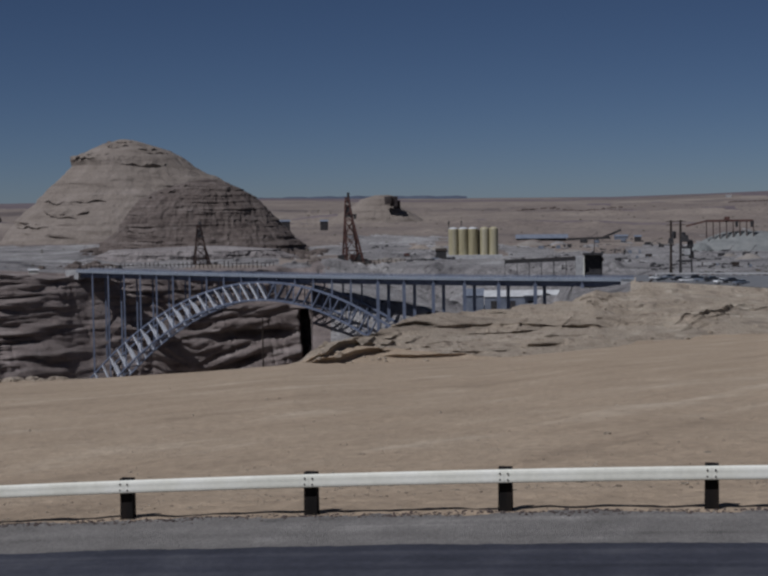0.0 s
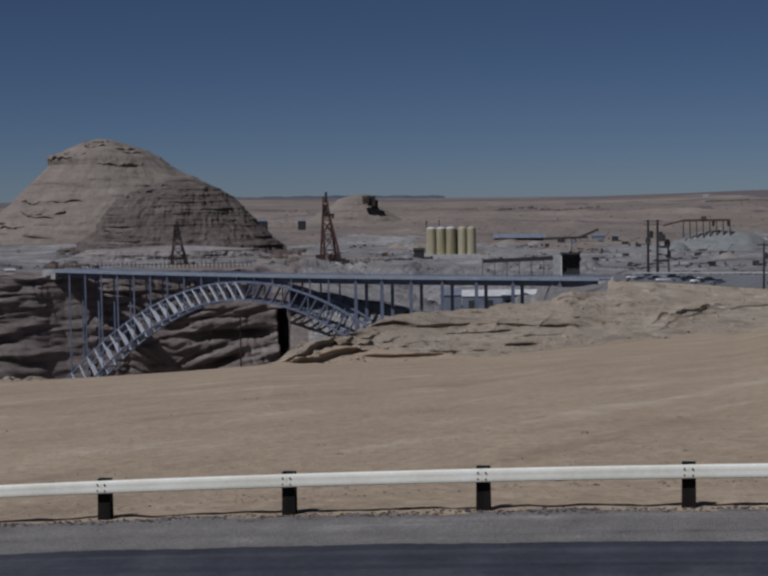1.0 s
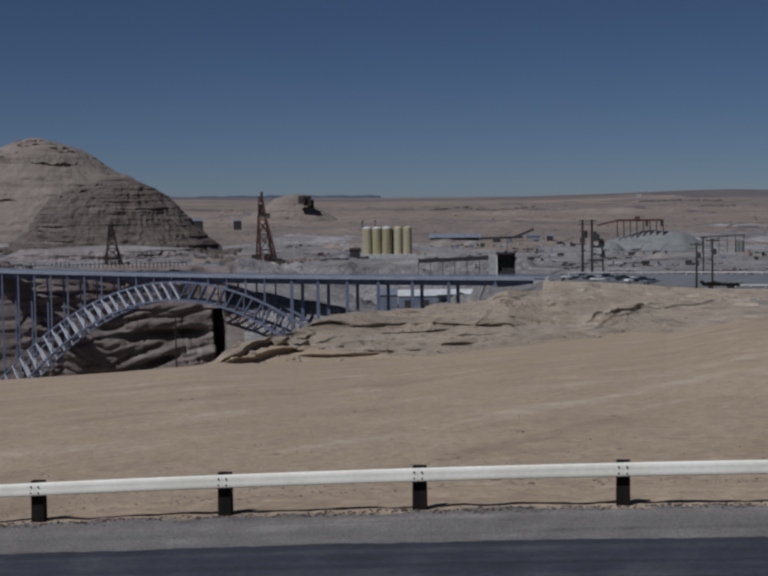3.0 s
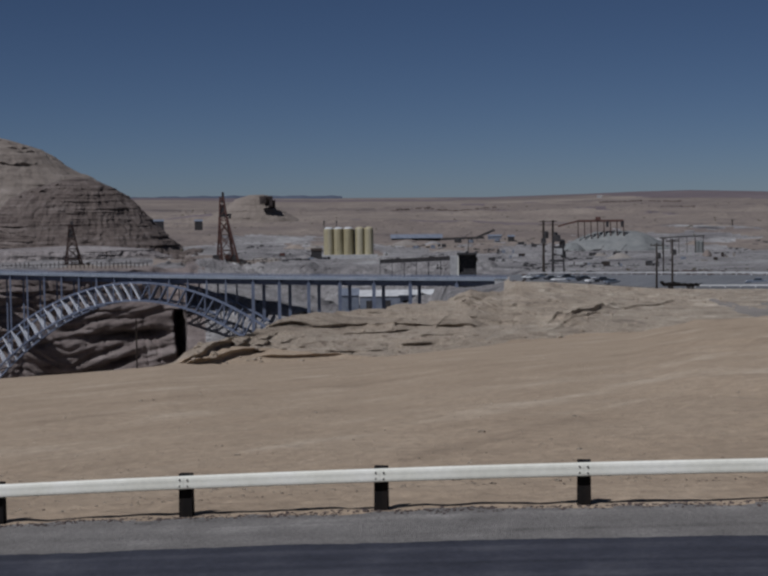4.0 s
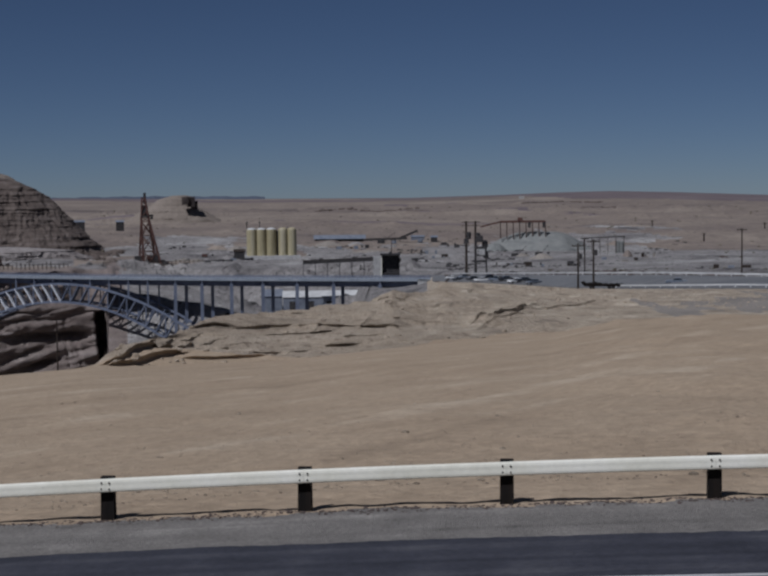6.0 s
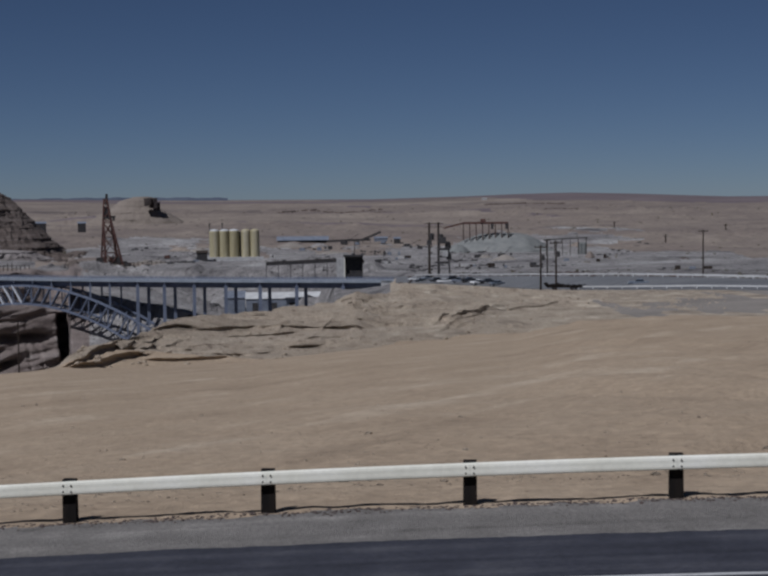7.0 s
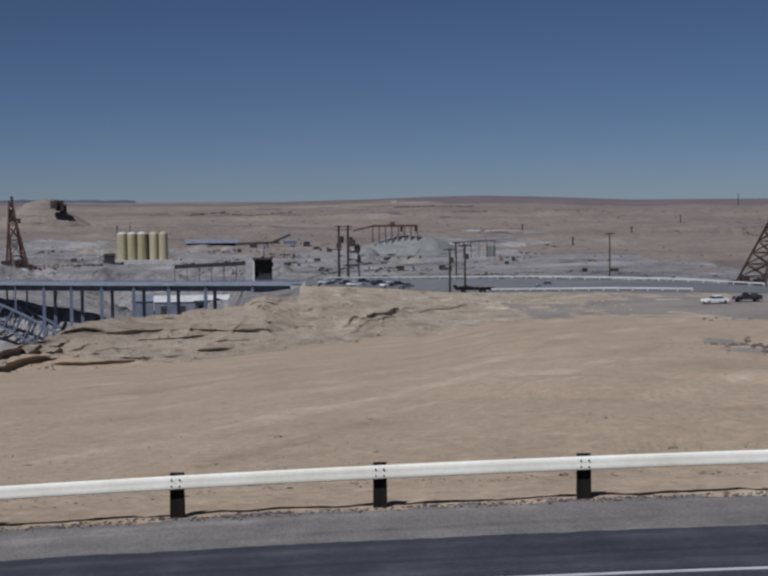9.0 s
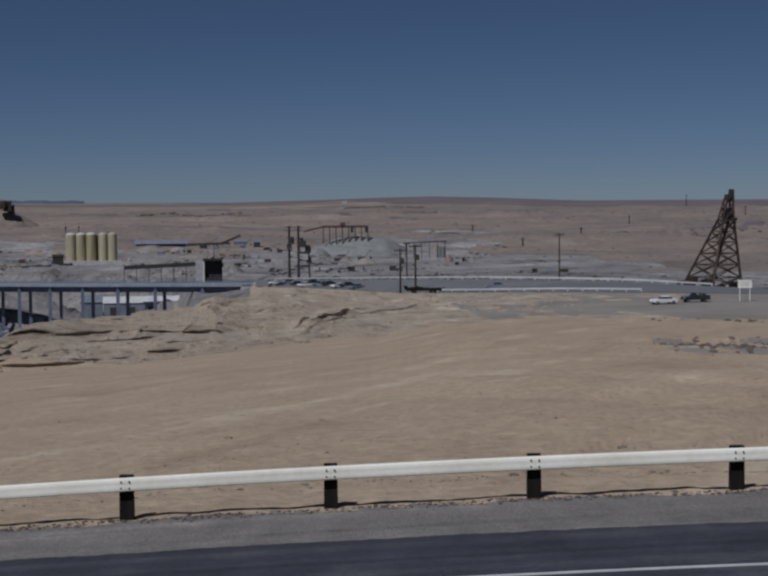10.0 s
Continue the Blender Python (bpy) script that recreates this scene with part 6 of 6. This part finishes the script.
# Rubble on the bank below the far highway.
for i in range(900):
    a = rnd.uniform(9.5, 22)
    d2_, d3_ = float(curve(SAND_EDGE, np.array([a]), 1)[0]), float(curve(CREST, np.array([a]), 1)[0])
    spots.append((on_ground(a, d2_ + (d3_ - d2_) * rnd.uniform(0.25, 1.0)), 0.07 + 0.28 * rnd.random() ** 3))
scatter("boulders", spots, M_LEDGE, "broken buff sandstone boulders on the outcrop", "boulder")
spots = []
for i in range(900):
    a = rnd.gauss(28, 1.6)
    clump = math.sin(a * 5.1) + math.sin(a * 13.7 + 1)
    spots.append((on_ground(a, 122 + 7 * clump + rnd.gauss(0, 4)), 0.04 + 0.2 * rnd.random() ** 3))
for i in range(80):
    spots.append((on_ground(rnd.uniform(24.5, 30), rnd.gauss(236, 9)), rnd.uniform(0.1, 0.4)))
scatter("rubble", spots, M_RIDGE, "dark broken rubble below the gravel lot", "rubble")
# Broken rock and debris banked along the far highway and over the works.
spots = []
for i in range(420):
    a = rnd.uniform(10, 24.8)
    back = float(curve(ROAD_BACK, np.array([a]), 1)[0])
    spots.append((on_ground(a, back + rnd.uniform(6, 60) * rnd.random()), rnd.uniform(0.25, 0.9)))
for a0, d0, s0, n0 in ((20.6, 560, 0.5, 60), (22.2, 480, 0.9, 60), (23.6, 420, 0.8, 70), (18.5, 620, 0.7, 50), (16.6, 600, 0.6, 50), (12.5, 640, 1.3, 120), (13.8, 760, 0.8, 60)):
    for i in range(n0):
        spots.append((on_ground(rnd.gauss(a0, s0), rnd.gauss(d0, 12)), rnd.uniform(0.4, 1.3)))
scatter("broken_rock", spots, M_RIDGE, "dark broken rock banked along the highway", "rubble")
spots = []
for i in range(22):
    a, d = rnd.uniform(-2, 13), rnd.choice((930, 1010, 1100, 1160, 1230, 1330, 1480))
    for k in range(rnd.randrange(6, 16)):
        spots.append((on_ground(rnd.gauss(a, 0.28), rnd.gauss(d, 9)), rnd.uniform(0.6, 2.2)))
heaped = random.Random(41)
for i in range(46):
    a, d = heaped.uniform(4.2, 20), heaped.choice((700, 790, 880, 960, 1040, 1120, 1230, 1380, 1500))
    for k in range(heaped.randrange(8, 22)):
        spots.append((on_ground(heaped.gauss(a, 0.32), heaped.gauss(d, 7)), 0.35 + 1.1 * heaped.random() ** 2 * d / 1000))
scatter("site_debris", spots, M_DARK, "dark scrap, timber and debris strewn over the works", "debris")
# Scrub and machinery debris on the plateau.
spots = []
for i in range(900):
    a, d = rnd.uniform(-14, 30), rnd.uniform(1150, 3400)
    spots.append((on_ground(a, d), rnd.uniform(0.5, 1.6) * (d / 1500) ** 0.6))
for i in range(260):
    a = rnd.uniform(10, 30)
    spots.append((on_ground(a, float(curve(ROAD_BACK, np.array([a]), 1)[0]) + rnd.uniform(25, 420)), rnd.uniform(0.3, 1.0)))
scatter("desert_scrub", spots, M_SHRUB, "low dry scrub dotted over the desert plain", "scrub")
spots = []
for i in range(130):
    a = rnd.uniform(-12, 12)
    spots.append((on_ground(a, rnd.uniform(1090, 1450)), rnd.uniform(0.8, 3.0)))
scatter("plateau_boulders", spots, M_WORKS, "grey-brown boulders and spoil on the plateau", "boulder")
spots = []
for a0, d0, s0, n0 in ((-10.7, 1470, 0.35, 60), (-3.0, 1440, 0.4, 60), (-11.2, 1160, 0.5, 50), (-3.1, 1250, 0.35, 40), (0.9, 2350, 0.4, 30)):
    for i in range(n0):
        spots.append((on_ground(rnd.gauss(a0, s0), rnd.gauss(d0, 25)), rnd.uniform(1.0, 4.5)))
scatter("talus_blocks", spots, M_DOME2, "brown talus blocks fallen from the domes", "boulder")
spots = []
for a0, a1, d0, n0 in ((5.0, 9.0, 3250, 90), (8.6, 13.9, 3150, 420), (14.4, 17.2, 3050, 130), (13.0, 16.0, 3500, 80), (16.4, 17.2, 2250, 30), (20.3, 22.3, 1150, 50), (26, 30, 1900, 60), (27.5, 30, 1100, 50), (1.0, 5.0, 2300, 50)):
    for i in range(n0):
        a = rnd.uniform(a0, a1)
        spots.append((on_ground(a, d0 + 40 * math.sin(a * 2.3) + rnd.uniform(-12, 12)), rnd.uniform(0.8, 3.2) * d0 / 2300))
scatter("scarp_rocks", spots, M_RIDGE, "dark broken rocks along low scarps of the plain", "boulder")
spots = []
for u, e in ((-0.45, 2.13), (-0.35, 2.18), (-0.1, 2.22), (0.1, 2.22), (0.22, 2.2), (0.45, 2.17), (0.7, 2.1), (-1.5, 1.66), (-1.3, 1.74), (1.5, 1.9)):
    spots.append((by_sight(-9.9 + u, 1950, e), rnd.uniform(1.8, 4.0)))
scatter("summit_blocks", spots, M_DOME2, "dark loose blocks on the dome's summit", "boulder")
# Blocks coloured dark to stand for the shaded end of the knob.
g = Geo()
r = random.Random(12)
for k, (u, e, w, h) in enumerate(((0.2, -0.1, 11, 11), (0.42, -0.14, 12, 15), (0.54, -0.26, 8, 13), (0.3, -0.02, 7, 6))):
    m = Matrix.Translation(by_sight(u, 2462 + 3 * k, e)) @ Matrix.Rotation(r.uniform(-0.5, 0.5), 4, "Z")
    b = Geo().block((0, 0, -h / 2), w, 14, h, None, r.uniform(0.1, 0.3))
    g.add([m @ (Vector(v) + Vector((r.uniform(-1, 1), r.uniform(-1, 1), r.uniform(-1.2, 1.2)))) for v in b.v], b.f)
solid("caprock", g, M_CAPSHADE, "blocky caprock at a sandstone knob's end, coloured dark for its shade", "rock")
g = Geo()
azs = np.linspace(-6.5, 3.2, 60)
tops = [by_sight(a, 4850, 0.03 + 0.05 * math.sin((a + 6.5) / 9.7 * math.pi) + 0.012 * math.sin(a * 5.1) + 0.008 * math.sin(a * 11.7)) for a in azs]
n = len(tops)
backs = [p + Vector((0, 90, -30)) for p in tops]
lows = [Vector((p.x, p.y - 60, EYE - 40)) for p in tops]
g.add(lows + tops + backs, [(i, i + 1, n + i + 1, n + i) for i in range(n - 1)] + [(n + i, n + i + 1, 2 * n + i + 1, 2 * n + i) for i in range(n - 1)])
solid("backdrop_hills", g, M_HAZERIDGE, "far hills along the skyline in a haze-tinted blue-grey", "hills", kind="structure")
